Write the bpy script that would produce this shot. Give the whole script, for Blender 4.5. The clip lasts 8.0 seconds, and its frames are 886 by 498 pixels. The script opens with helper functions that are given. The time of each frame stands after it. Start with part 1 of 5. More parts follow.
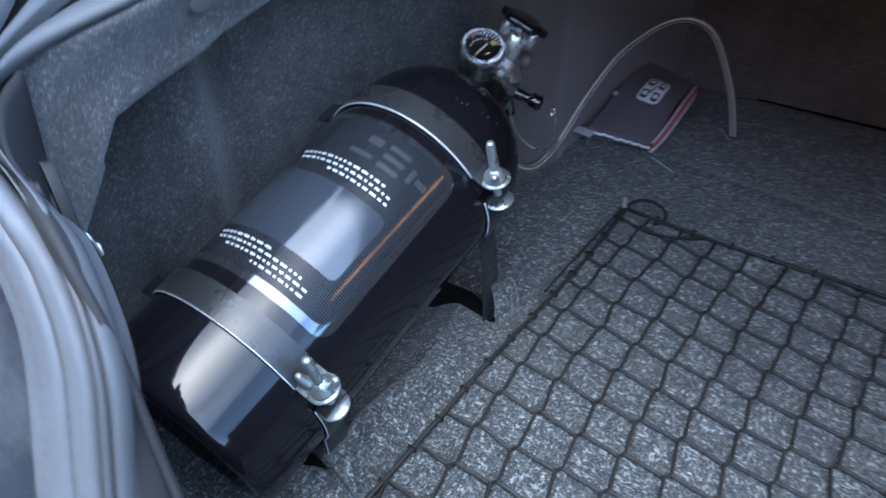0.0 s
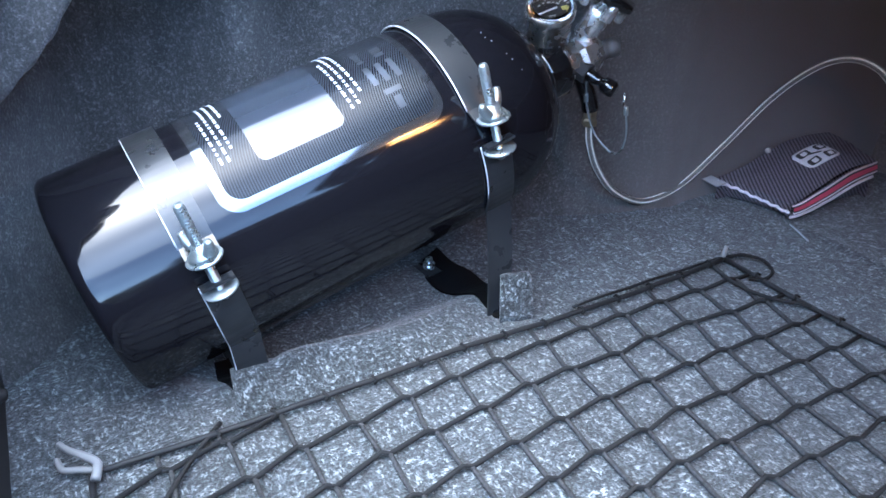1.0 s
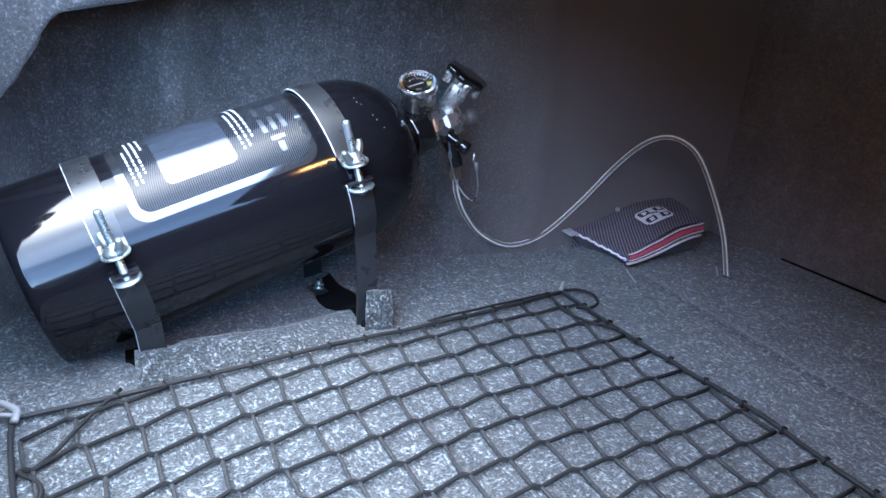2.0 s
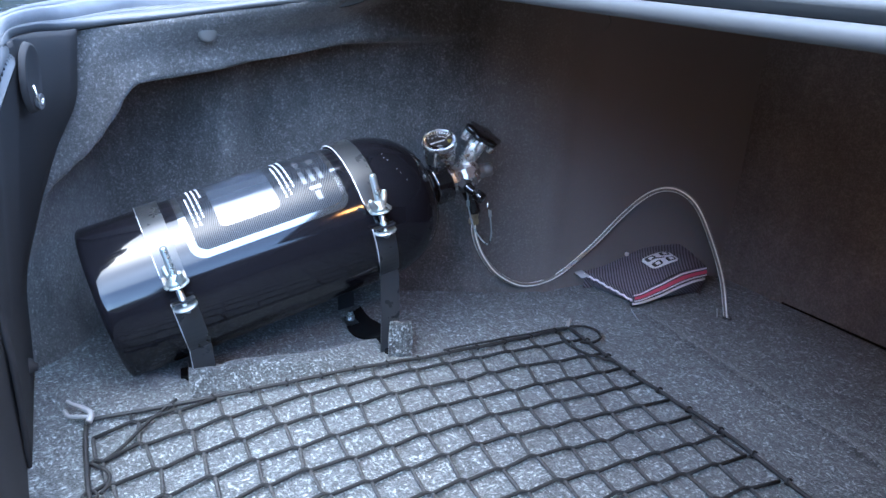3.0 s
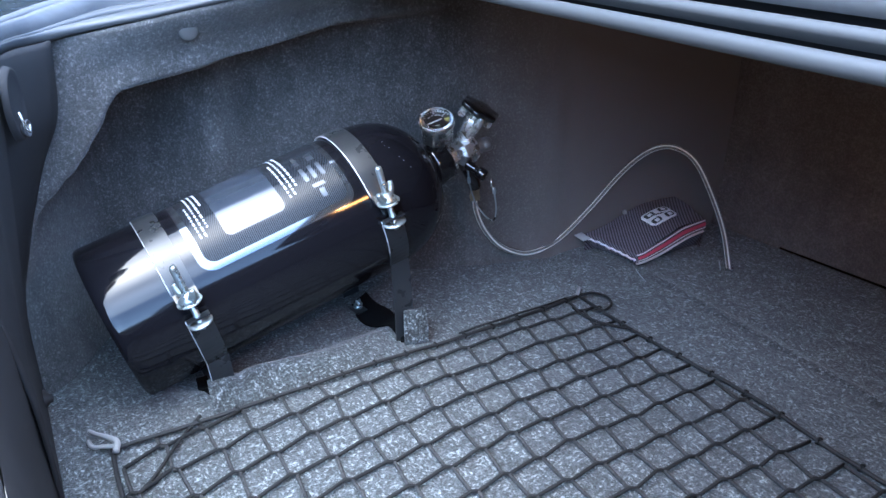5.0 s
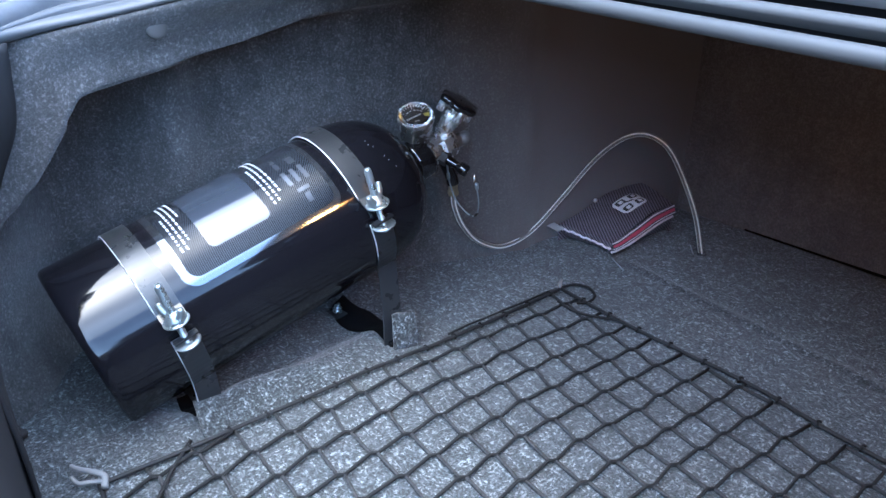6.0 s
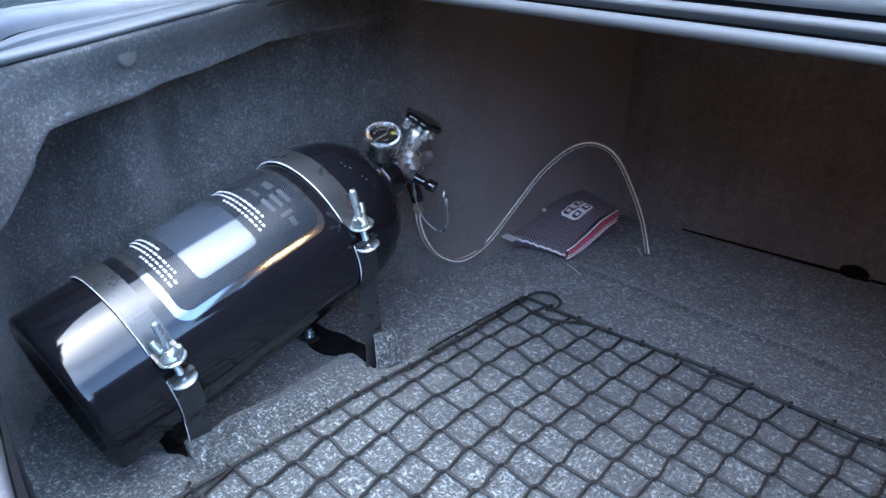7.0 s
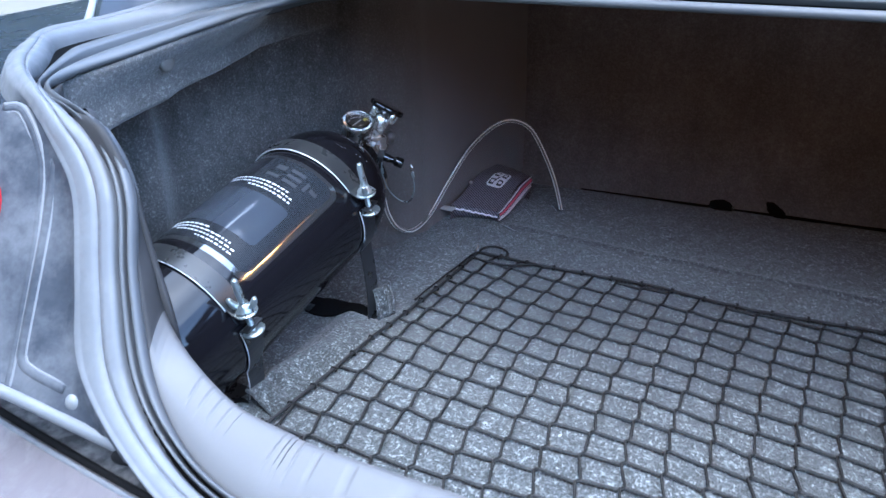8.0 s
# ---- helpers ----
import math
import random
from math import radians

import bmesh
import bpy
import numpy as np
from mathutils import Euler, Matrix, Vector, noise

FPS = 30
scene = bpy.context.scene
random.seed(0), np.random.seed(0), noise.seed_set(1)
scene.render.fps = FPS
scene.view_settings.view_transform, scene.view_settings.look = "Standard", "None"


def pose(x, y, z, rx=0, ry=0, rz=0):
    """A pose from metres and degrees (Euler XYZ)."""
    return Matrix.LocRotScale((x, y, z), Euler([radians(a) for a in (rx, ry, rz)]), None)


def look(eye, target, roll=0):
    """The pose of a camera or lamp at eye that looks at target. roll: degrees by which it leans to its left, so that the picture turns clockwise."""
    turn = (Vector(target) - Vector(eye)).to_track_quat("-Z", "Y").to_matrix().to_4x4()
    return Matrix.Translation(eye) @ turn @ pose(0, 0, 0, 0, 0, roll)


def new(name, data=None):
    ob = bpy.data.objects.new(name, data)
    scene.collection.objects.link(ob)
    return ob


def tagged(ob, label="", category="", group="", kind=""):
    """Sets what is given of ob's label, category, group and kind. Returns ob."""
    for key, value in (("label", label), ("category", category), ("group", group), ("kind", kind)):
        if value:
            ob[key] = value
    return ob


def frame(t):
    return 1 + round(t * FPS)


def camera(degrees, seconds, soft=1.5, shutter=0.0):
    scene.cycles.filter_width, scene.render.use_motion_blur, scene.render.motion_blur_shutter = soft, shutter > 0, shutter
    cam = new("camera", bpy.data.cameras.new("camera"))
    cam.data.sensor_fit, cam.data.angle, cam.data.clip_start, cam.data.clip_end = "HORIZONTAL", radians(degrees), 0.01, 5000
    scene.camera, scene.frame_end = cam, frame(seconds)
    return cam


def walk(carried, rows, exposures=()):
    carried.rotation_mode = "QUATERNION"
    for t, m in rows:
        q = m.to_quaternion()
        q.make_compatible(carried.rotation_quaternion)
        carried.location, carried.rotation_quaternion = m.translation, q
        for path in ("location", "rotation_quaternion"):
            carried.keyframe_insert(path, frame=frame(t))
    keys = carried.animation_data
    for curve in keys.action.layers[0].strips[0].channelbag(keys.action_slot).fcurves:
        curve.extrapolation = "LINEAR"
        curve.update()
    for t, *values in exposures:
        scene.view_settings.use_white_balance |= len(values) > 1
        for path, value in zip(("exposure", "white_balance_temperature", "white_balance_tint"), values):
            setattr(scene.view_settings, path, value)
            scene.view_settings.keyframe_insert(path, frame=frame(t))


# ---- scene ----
cam = camera(60.3, 8.0, shutter=0.2)
PATH = [
    (0, (0.008, 0.021, 0.555), (-0.852, 1.318, -0.702), -1.4),
    (0.2, (0.046, 0.084, 0.477), (-1.047, 1.247, -0.73), -2.7),
    (0.5, (0.084, 0.158, 0.4), (-1.178, 1.27, -0.681), -1.8),
    (0.7, (0.14, 0.178, 0.393), (-1.252, 1.18, -0.636), -0.6),
    (1, (0.184, 0.168, 0.375), (-1.287, 1.135, -0.574), 0.3),
    (1.5, (0.275, 0.162, 0.389), (-1.175, 1.24, -0.468), 3.3),
    (2.8, (0.474, 0.14, 0.443), (-1.111, 1.134, -0.263), 3.7),
    (3, (0.482, 0.134, 0.451), (-1.117, 1.116, -0.242), 3.5),
    (3.5, (0.506, 0.127, 0.459), (-1.106, 1.08, -0.246), 2.9),
    (4, (0.494, 0.121, 0.473), (-1.097, 1.073, -0.281), 2.1),
    (4.5, (0.458, 0.118, 0.498), (-1.081, 1.097, -0.322), 1.2),
    (4.7, (0.444, 0.117, 0.492), (-1.08, 1.113, -0.335), 0.4),
    (5.8, (0.354, 0.064, 0.502), (-1.016, 1.223, -0.381), 0.2),
    (6, (0.346, 0.066, 0.501), (-1.004, 1.249, -0.381), 0.1),
    (6.5, (0.31, 0.05, 0.495), (-0.964, 1.321, -0.376), 0.2),
    (7, (0.28, -0.007, 0.504), (-0.882, 1.385, -0.34), 0.2),
    (7.5, (0.277, -0.114, 0.52), (-0.754, 1.386, -0.31), -0.5),
    (7.6, (0.27, -0.139, 0.51), (-0.726, 1.399, -0.292), -0.9),
    (7.7, (0.251, -0.176, 0.525), (-0.664, 1.402, -0.296), -0.2),
    (7.8, (0.242, -0.209, 0.517), (-0.634, 1.397, -0.292), -0.9),
    (7.9, (0.235, -0.235, 0.518), (-0.608, 1.383, -0.3), -0.9),
    (8, (0.235, -0.26, 0.514), (-0.586, 1.371, -0.302), -1.1),
]
walk(cam, [(t, look(eye, target, roll)) for t, eye, target, roll in PATH],
     exposures=[(t, v, 5500, 1) for t, v in ((0, 2.22), (0.25, 2.62), (0.5, 2.9), (1.0, 3.1), (1.5, 3.22), (3.0, 3.24), (3.5, 3.18), (4.5, 3.0), (6.0, 2.92), (7.0, 2.94), (7.5, 2.88), (8.0, 2.78))])

# ---- world and lights ----
XC = 0.38            # where the opening's halves meet, set to fit the camera's view
world = bpy.data.worlds.new("sky")
scene.world = world
world.use_nodes = True
wn = world.node_tree.nodes
bg = wn["Background"]
sky = wn.new("ShaderNodeTexSky")
sky.sky_type = "NISHITA"
sky.sun_disc = False
sky.sun_elevation = radians(74)
sky.sun_rotation = radians(165)
sky.air_density, sky.dust_density = 0.8, 1.8
# thin broken cloud over the whole sky
way_, cloud, veil, lit = wn.new("ShaderNodeTexCoord"), wn.new("ShaderNodeTexNoise"), wn.new("ShaderNodeValToRGB"), wn.new("ShaderNodeMix")
cloud.inputs["Scale"].default_value, cloud.inputs["Detail"].default_value, cloud.inputs["Roughness"].default_value = 2.6, 5.0, 0.55
veil.color_ramp.elements[0].position, veil.color_ramp.elements[0].color = 0.42, (1.0, 1.03, 1.1, 1)
veil.color_ramp.elements[1].position, veil.color_ramp.elements[1].color = 0.66, (1.9, 1.85, 1.8, 1)
lit.data_type, lit.blend_type = "RGBA", "MULTIPLY"
lit.inputs[0].default_value = 1.0
world.node_tree.links.new(way_.outputs["Generated"], cloud.inputs["Vector"])
world.node_tree.links.new(cloud.outputs["Fac"], veil.inputs["Fac"])
world.node_tree.links.new(sky.outputs[0], lit.inputs[6])
world.node_tree.links.new(veil.outputs[0], lit.inputs[7])
world.node_tree.links.new(lit.outputs[2], bg.inputs[0])
bg.inputs[1].default_value = 0.195

sun_data = bpy.data.lights.new("sun", "SUN")
sun_data.energy, sun_data.angle, sun_data.color = 0.56, radians(98), (1.0, 0.97, 0.93)
sun = new("sun", sun_data)
sun.matrix_world = look((0.3, -1.1, 4.0), (0, 0, 0))


# ---- materials ----
def mat(name, colour, rough=0.5, metal=0.0, **more):
    m = bpy.data.materials.new(name)
    m.use_nodes = True
    b = m.node_tree.nodes["Principled BSDF"]
    b.inputs["Base Color"].default_value = (*colour, 1)
    b.inputs["Roughness"].default_value = rough
    b.inputs["Metallic"].default_value = metal
    for key, value in more.items():
        b.inputs[key.replace("_", " ")].default_value = value
    return m


def nodes(m):
    return m.node_tree.nodes, m.node_tree.links, m.node_tree.nodes["Principled BSDF"]


def coords(m, scale=(1, 1, 1), kind="Object"):
    n, l, _ = nodes(m)
    tc, mp = n.new("ShaderNodeTexCoord"), n.new("ShaderNodeMapping")
    mp.inputs["Scale"].default_value = scale
    l.new(tc.outputs[kind], mp.inputs["Vector"])
    return mp.outputs["Vector"]


def noise_tex(m, scale, detail=3, rough=0.6, vec=None):
    n, l, _ = nodes(m)
    t = n.new("ShaderNodeTexNoise")
    t.inputs["Scale"].default_value, t.inputs["Detail"].default_value, t.inputs["Roughness"].default_value = scale, detail, rough
    l.new(vec if vec else coords(m), t.inputs["Vector"])
    return t.outputs["Fac"]


def ramp(m, fac, *stops):
    n, l, _ = nodes(m)
    r = n.new("ShaderNodeValToRGB")
    while len(r.color_ramp.elements) < len(stops):
        r.color_ramp.elements.new(0.5)
    for e, (at, c) in zip(r.color_ramp.elements, stops):
        e.position = at
        e.color = (*c, 1) if isinstance(c, tuple) else (c, c, c, 1)
    l.new(fac, r.inputs["Fac"])
    return r.outputs["Color"]


def mixed(m, a, b, fac, how="MIX"):
    n, l, _ = nodes(m)
    x = n.new("ShaderNodeMix")
    x.data_type, x.blend_type = "RGBA", how
    for slot, v in ((x.inputs[0], fac), (x.inputs[6], a), (x.inputs[7], b)):
        if isinstance(v, (int, float)):
            slot.default_value = v
        elif isinstance(v, tuple):
            slot.default_value = (*v, 1)
        else:
            l.new(v, slot)
    return x.outputs[2]


def bump(m, height, strength=0.3, distance=0.002):
    n, l, b = nodes(m)
    k = n.new("ShaderNodeBump")
    k.inputs["Strength"].default_value, k.inputs["Distance"].default_value = strength, distance
    l.new(height, k.inputs["Height"])
    l.new(k.outputs["Normal"], b.inputs["Normal"])


def felt(name, dark, light, fleck, scale=260.0, strength=0.7, front=None, mottle=0.26, smear=0.0):
    """Needle-felt carpet: fibres pressed flat, pale flecks, broad worn patches."""
    m = mat(name, dark, 0.95)
    n, l, b = nodes(m)
    b.inputs["Specular IOR Level"].default_value = 0.15
    b.inputs["Sheen Weight"].default_value = 0.25
    b.inputs["Sheen Roughness"].default_value = 0.6
    fine = noise_tex(m, scale * 1.2, 3, 0.7)
    streak = noise_tex(m, scale * 0.9, 3, 0.7, coords(m, (1.0, 0.55, 0.7)))
    cross = noise_tex(m, scale * 0.9, 3, 0.7, coords(m, (0.55, 1.0, 0.7)))
    broad = noise_tex(m, 9.0, 4, 0.6)
    clump = noise_tex(m, 80.0, 3, 0.65)
    patchy = noise_tex(m, 55.0, 3, 0.6)
    fibre = mixed(m, streak, cross, ramp(m, patchy, (0.44, 0.0), (0.56, 1.0)))
    c = mixed(m, dark, light, ramp(m, mixed(m, fine, fibre, 0.45), (0.45, 0.0), (0.55, 1.0)))
    c = mixed(m, c, fleck, ramp(m, fibre, (0.55, 0.0), (0.63, 0.85)))
    c = mixed(m, c, ramp(m, clump, (0.39, 0.95 - mottle), (0.61, 0.95 + mottle)), 1.0, "MULTIPLY")
    c = mixed(m, c, ramp(m, broad, (0.3, 0.80), (0.7, 1.12)), 1.0, "MULTIPLY")
    if smear:
        # pale and dull streaks at random, drawn out up the cloth
        rub = noise_tex(m, 17.0, 4, 0.62, coords(m, (1.0, 1.0, 0.38)))
        c = mixed(m, c, ramp(m, rub, (0.36, 1 - smear), (0.64, 1 + smear)), 1.0, "MULTIPLY")
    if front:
        # paler towards the seat: the light on that part is put into the colour
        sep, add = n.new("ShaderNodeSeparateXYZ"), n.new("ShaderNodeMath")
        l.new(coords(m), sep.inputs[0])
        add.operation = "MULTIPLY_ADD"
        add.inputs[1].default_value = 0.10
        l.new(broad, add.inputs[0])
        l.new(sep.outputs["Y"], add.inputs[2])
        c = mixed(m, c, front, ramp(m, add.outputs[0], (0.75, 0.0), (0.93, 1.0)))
    l.new(c, b.inputs["Base Color"])
    bump(m, mixed(m, fine, fibre, 0.6), strength, 0.0025)
    return m


def painted(name, colour, rough=0.25, metal=0.6, coat=1.0, dirt=0.25):
    m = mat(name, colour, rough, metal)
    n, l, b = nodes(m)
    b.inputs["Coat Weight"].default_value = coat
    b.inputs["Coat Roughness"].default_value = 0.06
    dust = noise_tex(m, 14.0, 6, 0.7)
    smear = noise_tex(m, 90.0, 4, 0.6, coords(m, (1, 0.3, 1)))
    l.new(mixed(m, colour, tuple(min(1, c * (1 - dirt) + 0.35 * dirt) for c in colour), ramp(m, dust, (0.45, 0.0), (0.75, 1.0))), b.inputs["Base Color"])
    l.new(ramp(m, smear, (0.3, rough * 0.7), (0.75, rough * 1.7)), b.inputs["Roughness"])
    return m


def steel(name, colour, rough, grain=600.0):
    m = mat(name, colour, rough, 1.0)
    n, l, b = nodes(m)
    g = noise_tex(m, grain, 3, 0.6)
    s = noise_tex(m, 60.0, 4, 0.6)
    l.new(ramp(m, s, (0.3, rough * 0.6), (0.8, min(1.0, rough * 1.9))), b.inputs["Roughness"])
    l.new(mixed(m, colour, tuple(c * 0.6 for c in colour), ramp(m, g, (0.5, 0.0), (0.8, 0.7))), b.inputs["Base Color"])
    bump(m, g, 0.08, 0.0004)
    return m


CARPET = felt("floor_carpet", (0.015, 0.0175, 0.0185), (0.078, 0.091, 0.096), (0.275, 0.306, 0.314), 400.0)
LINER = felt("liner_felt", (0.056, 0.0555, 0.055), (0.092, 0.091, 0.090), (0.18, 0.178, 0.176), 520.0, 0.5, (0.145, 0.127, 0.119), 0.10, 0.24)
SEATCLOTH = felt("seatback_felt", (0.119, 0.105, 0.100), (0.165, 0.146, 0.140), (0.195, 0.173, 0.166), 380.0, 0.1, None, 0.08, 0.12)
BLACK_TRIM = mat("black_plastic", (0.025, 0.0245, 0.0255), 0.72, 0.0, Specular_IOR_Level=0.3)
bump(BLACK_TRIM, noise_tex(BLACK_TRIM, 900.0, 2), 0.25, 0.0006)
SILL_TRIM = mat("grey_plastic", (0.092, 0.090, 0.091), 0.6)
bump(SILL_TRIM, noise_tex(SILL_TRIM, 700.0, 2), 0.15, 0.0005)
FLANGE = painted("flange_paint", (0.108, 0.112, 0.120), 0.45, 0.05, 0.0, 0.12)
FLANGE.node_tree.nodes["Principled BSDF"].inputs["Specular IOR Level"].default_value = 0.35
PAINT = painted("dark_blue_paint", (0.0112, 0.0152, 0.0256), 0.2, 0.0, 0.0, 0.05)
PAINT.node_tree.nodes["Principled BSDF"].inputs["Specular IOR Level"].default_value = 0.3
LAMP_PAINT = painted("inner_grey_paint", (0.0225, 0.0265, 0.0345), 0.55, 0.0, 0.0, 0.2)
LAMP_PAINT.node_tree.nodes["Principled BSDF"].inputs["Specular IOR Level"].default_value = 0.25
BUMPER_PAINT = painted("bumper_paint", (0.092, 0.080, 0.085), 0.45, 0.0, 0.0, 0.35)
RUBBER = mat("seal_rubber", (0.060, 0.063, 0.068), 0.5)
bump(RUBBER, noise_tex(RUBBER, 240.0, 3), 0.1, 0.0008)
HOOK_GREY = mat("hook_grey", (0.128, 0.132, 0.136), 0.4)
CLIP_GREY = mat("clip_grey", (0.085, 0.083, 0.08), 0.6)
# near-black for gaps and grooves, whose shade is put into this colour
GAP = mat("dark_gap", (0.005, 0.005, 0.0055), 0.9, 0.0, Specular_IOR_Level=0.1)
GLOSS_BLACK = mat("gloss_black", (0.006, 0.006, 0.007), 0.07, 0.0, Coat_Weight=1.0, Coat_Roughness=0.03)
ZINC = steel("zinc", (0.35, 0.395, 0.40), 0.30)
ZINC.node_tree.nodes["Principled BSDF"].inputs["Metallic"].default_value = 0.75
CHROME = steel("chrome", (0.62, 0.615, 0.60), 0.17, 250.0)
CHROME.node_tree.nodes["Principled BSDF"].inputs["Metallic"].default_value = 0.75
NICKEL = steel("satin_nickel", (0.92, 0.91, 0.88), 0.20, 250.0)
NICKEL.node_tree.nodes["Principled BSDF"].inputs["Metallic"].default_value = 0.85
SATIN = steel("satin_steel", (0.50, 0.49, 0.47), 0.24, 250.0)
SATIN.node_tree.nodes["Principled BSDF"].inputs["Metallic"].default_value = 0.85
DARK_PLUG = steel("dark_plug", (0.13, 0.128, 0.125), 0.6)
DARK_PLUG.node_tree.nodes["Principled BSDF"].inputs["Metallic"].default_value = 0.4
BRASS = steel("brass", (0.34, 0.28, 0.19), 0.45)


def stained_gloss():
    m = mat("bottle_paint", (0.006, 0.006, 0.008), 0.06)
    n, l, b = nodes(m)
    b.inputs["Specular IOR Level"].default_value = 0.46
    b.inputs["IOR"].default_value = 1.5
    smear = noise_tex(m, 26.0, 5, 0.65, coords(m, (1, 1, 0.35)))
    l.new(ramp(m, smear, (0.35, 0.05), (0.8, 0.14)), b.inputs["Roughness"])
    bump(m, noise_tex(m, 45.0, 2), 0.03, 0.0006)
    return m


def carbon(name, a, b_, scale, rough):
    """Twill weave: slanting bars of two greys."""
    m = mat(name, a, rough)
    n, l, b = nodes(m)
    w = n.new("ShaderNodeTexWave")
    w.bands_direction = "DIAGONAL"
    w.inputs["Scale"].default_value = scale
    w.inputs["Distortion"].default_value = 0.4
    w.inputs["Detail"].default_value = 1.0
    l.new(coords(m), w.inputs["Vector"])
    l.new(ramp(m, w.outputs["Fac"], (0.35, a), (0.6, b_)), b.inputs["Base Color"])
    bump(m, w.outputs["Fac"], 0.18, 0.0004)
    return m


BOTTLE = stained_gloss()
LABEL_FILM = mat("label_film", (0.19, 0.207, 0.23), 0.10, 0.9, Coat_Weight=0.4, Coat_Roughness=0.04)
CARBON = carbon("label_carbon", (0.006, 0.007, 0.009), (0.026, 0.030, 0.037), 240.0, 0.10)
CARBON.node_tree.nodes["Principled BSDF"].inputs["IOR"].default_value = 1.29
WINDOW = mat("label_panel", (0.030, 0.037, 0.050), 0.08, 0.0, IOR=1.75)
_n, _l, _b = nodes(WINDOW)
_l.new(ramp(WINDOW, noise_tex(WINDOW, 30.0, 5, 0.7), (0.3, 0.05), (0.75, 0.2)), _b.inputs["Roughness"])
PRINT = mat("white_print", (0.4836, 0.507, 0.546), 0.4)
LOGO = mat("grey_print", (0.085, 0.095, 0.112), 0.22, 0.6)
BAND = mat("band_black", (0.021, 0.0228, 0.025), 0.42)
BAND.node_tree.nodes["Principled BSDF"].inputs["Coat Weight"].default_value = 0.1
_n, _l, _b = nodes(BAND)
_l.new(ramp(BAND, noise_tex(BAND, 50.0, 4), (0.3, 0.24), (0.8, 0.42)), _b.inputs["Roughness"])
BARE_EDGE = steel("bare_edge", (0.66, 0.68, 0.70), 0.35)
BARE_EDGE.node_tree.nodes["Principled BSDF"].inputs["Metallic"].default_value = 0.35
DIAL = mat("dial_black", (0.015, 0.015, 0.016), 0.35)
YELLOW = mat("dial_yellow", (0.50, 0.48, 0.12), 0.4)
GLASS = mat("gauge_glass", (1, 1, 1), 0.02, 0.0, Transmission_Weight=1.0, IOR=1.45)
# the same net cord in a paler tone, for the family that catches light
CORD_LIT = mat("net_cord_lit", (0.030, 0.033, 0.036), 0.95)
_n, _l, _b = nodes(CORD_LIT)
_l.new(ramp(CORD_LIT, noise_tex(CORD_LIT, 420.0, 3, 0.7), (0.35, (0.014, 0.0145, 0.015)), (0.7, (0.048, 0.050, 0.051))), _b.inputs["Base Color"])
bump(CORD_LIT, noise_tex(CORD_LIT, 900.0, 2), 0.6, 0.0008)
CORD = mat("net_cord", (0.017, 0.0172, 0.0175), 0.9)
CORD.node_tree.nodes["Principled BSDF"].inputs["Specular IOR Level"].default_value = 0.25
bump(CORD, noise_tex(CORD, 900.0, 2), 0.5, 0.0008)
EDGE_CORD = mat("edge_cord", (0.015, 0.0155, 0.0165), 0.6)
EDGE_CORD.node_tree.nodes["Principled BSDF"].inputs["Specular IOR Level"].default_value = 0.35
bump(EDGE_CORD, noise_tex(EDGE_CORD, 700.0, 2), 0.4, 0.0006)
HOOK_WHITE = mat("pale_hook", (0.22, 0.225, 0.226), 0.4)


def braid():
    """Steel braid: two families of wires crossing round the hose, on its unwrapped length and girth."""
    m = mat("steel_braid", (0.42, 0.41, 0.39), 0.3, 0.1)
    n, l, b = nodes(m)
    heights = []
    for k in (1, -1):
        w = n.new("ShaderNodeTexWave")
        w.bands_direction = "DIAGONAL"
        w.wave_profile = "SIN"
        w.inputs["Scale"].default_value = 1.0
        l.new(coords(m, (1.2 * k, 1.2, 1), "UV"), w.inputs["Vector"])
        heights.append(w.outputs["Fac"])
    h = mixed(m, heights[0], heights[1], 1.0, "LIGHTEN")
    # four pale lines along the hose: highlights painted into its colour
    sep, fold = n.new("ShaderNodeSeparateXYZ"), n.new("ShaderNodeMath")
    l.new(coords(m, (1, 1, 1), "UV"), sep.inputs[0])
    fold.operation = "PINGPONG"
    fold.inputs[1].default_value = 1.0
    l.new(sep.outputs["Y"], fold.inputs[0])
    wire = ramp(m, h, (0.30, (0.03, 0.0285, 0.026)), (0.70, (0.23, 0.215, 0.19)))
    l.new(mixed(m, wire, (1.0, 0.97, 0.9), ramp(m, fold.outputs[0], (0.55, 0.0), (0.72, 1.0))), b.inputs["Base Color"])
    bump(m, h, 0.35, 0.0005)
    return m


BRAID = braid()
POUCH = carbon("pouch_weave", (0.036, 0.032, 0.040), (0.20, 0.178, 0.205), 100.0, 0.45)
RED = mat("red_tape", (0.62, 0.075, 0.13), 0.55)
PIPING = mat("white_piping", (0.80, 0.76, 0.80), 0.7)
PATCH = mat("white_patch", (0.82, 0.82, 0.85), 0.5)
EMBLEM = mat("dark_emblem", (0.05, 0.05, 0.055), 0.6)
CLEAR_TAG = mat("clear_tag", (0.45, 0.45, 0.45), 0.15, 0.0)
DIRTY_BLACK = mat("dirty_black", (0.03, 0.03, 0.03), 0.7)
_n, _l, _b = nodes(DIRTY_BLACK)
_l.new(ramp(DIRTY_BLACK, noise_tex(DIRTY_BLACK, 40.0, 6, 0.7), (0.38, (0.02, 0.02, 0.022)), (0.62, (0.15, 0.145, 0.142))), _b.inputs["Base Color"])
RED_LENS = mat("red_lens", (0.45, 0.010, 0.016), 0.08, 0.0, Coat_Weight=1.0)
THREAD = mat("pale_thread", (0.336, 0.368, 0.384), 0.7)
LAMP_HOUSING = mat("lamp_housing", (0.05, 0.05, 0.05), 0.4)
LAMP_LENS = mat("lamp_lens", (0.9, 0.5, 0.2), 0.4)
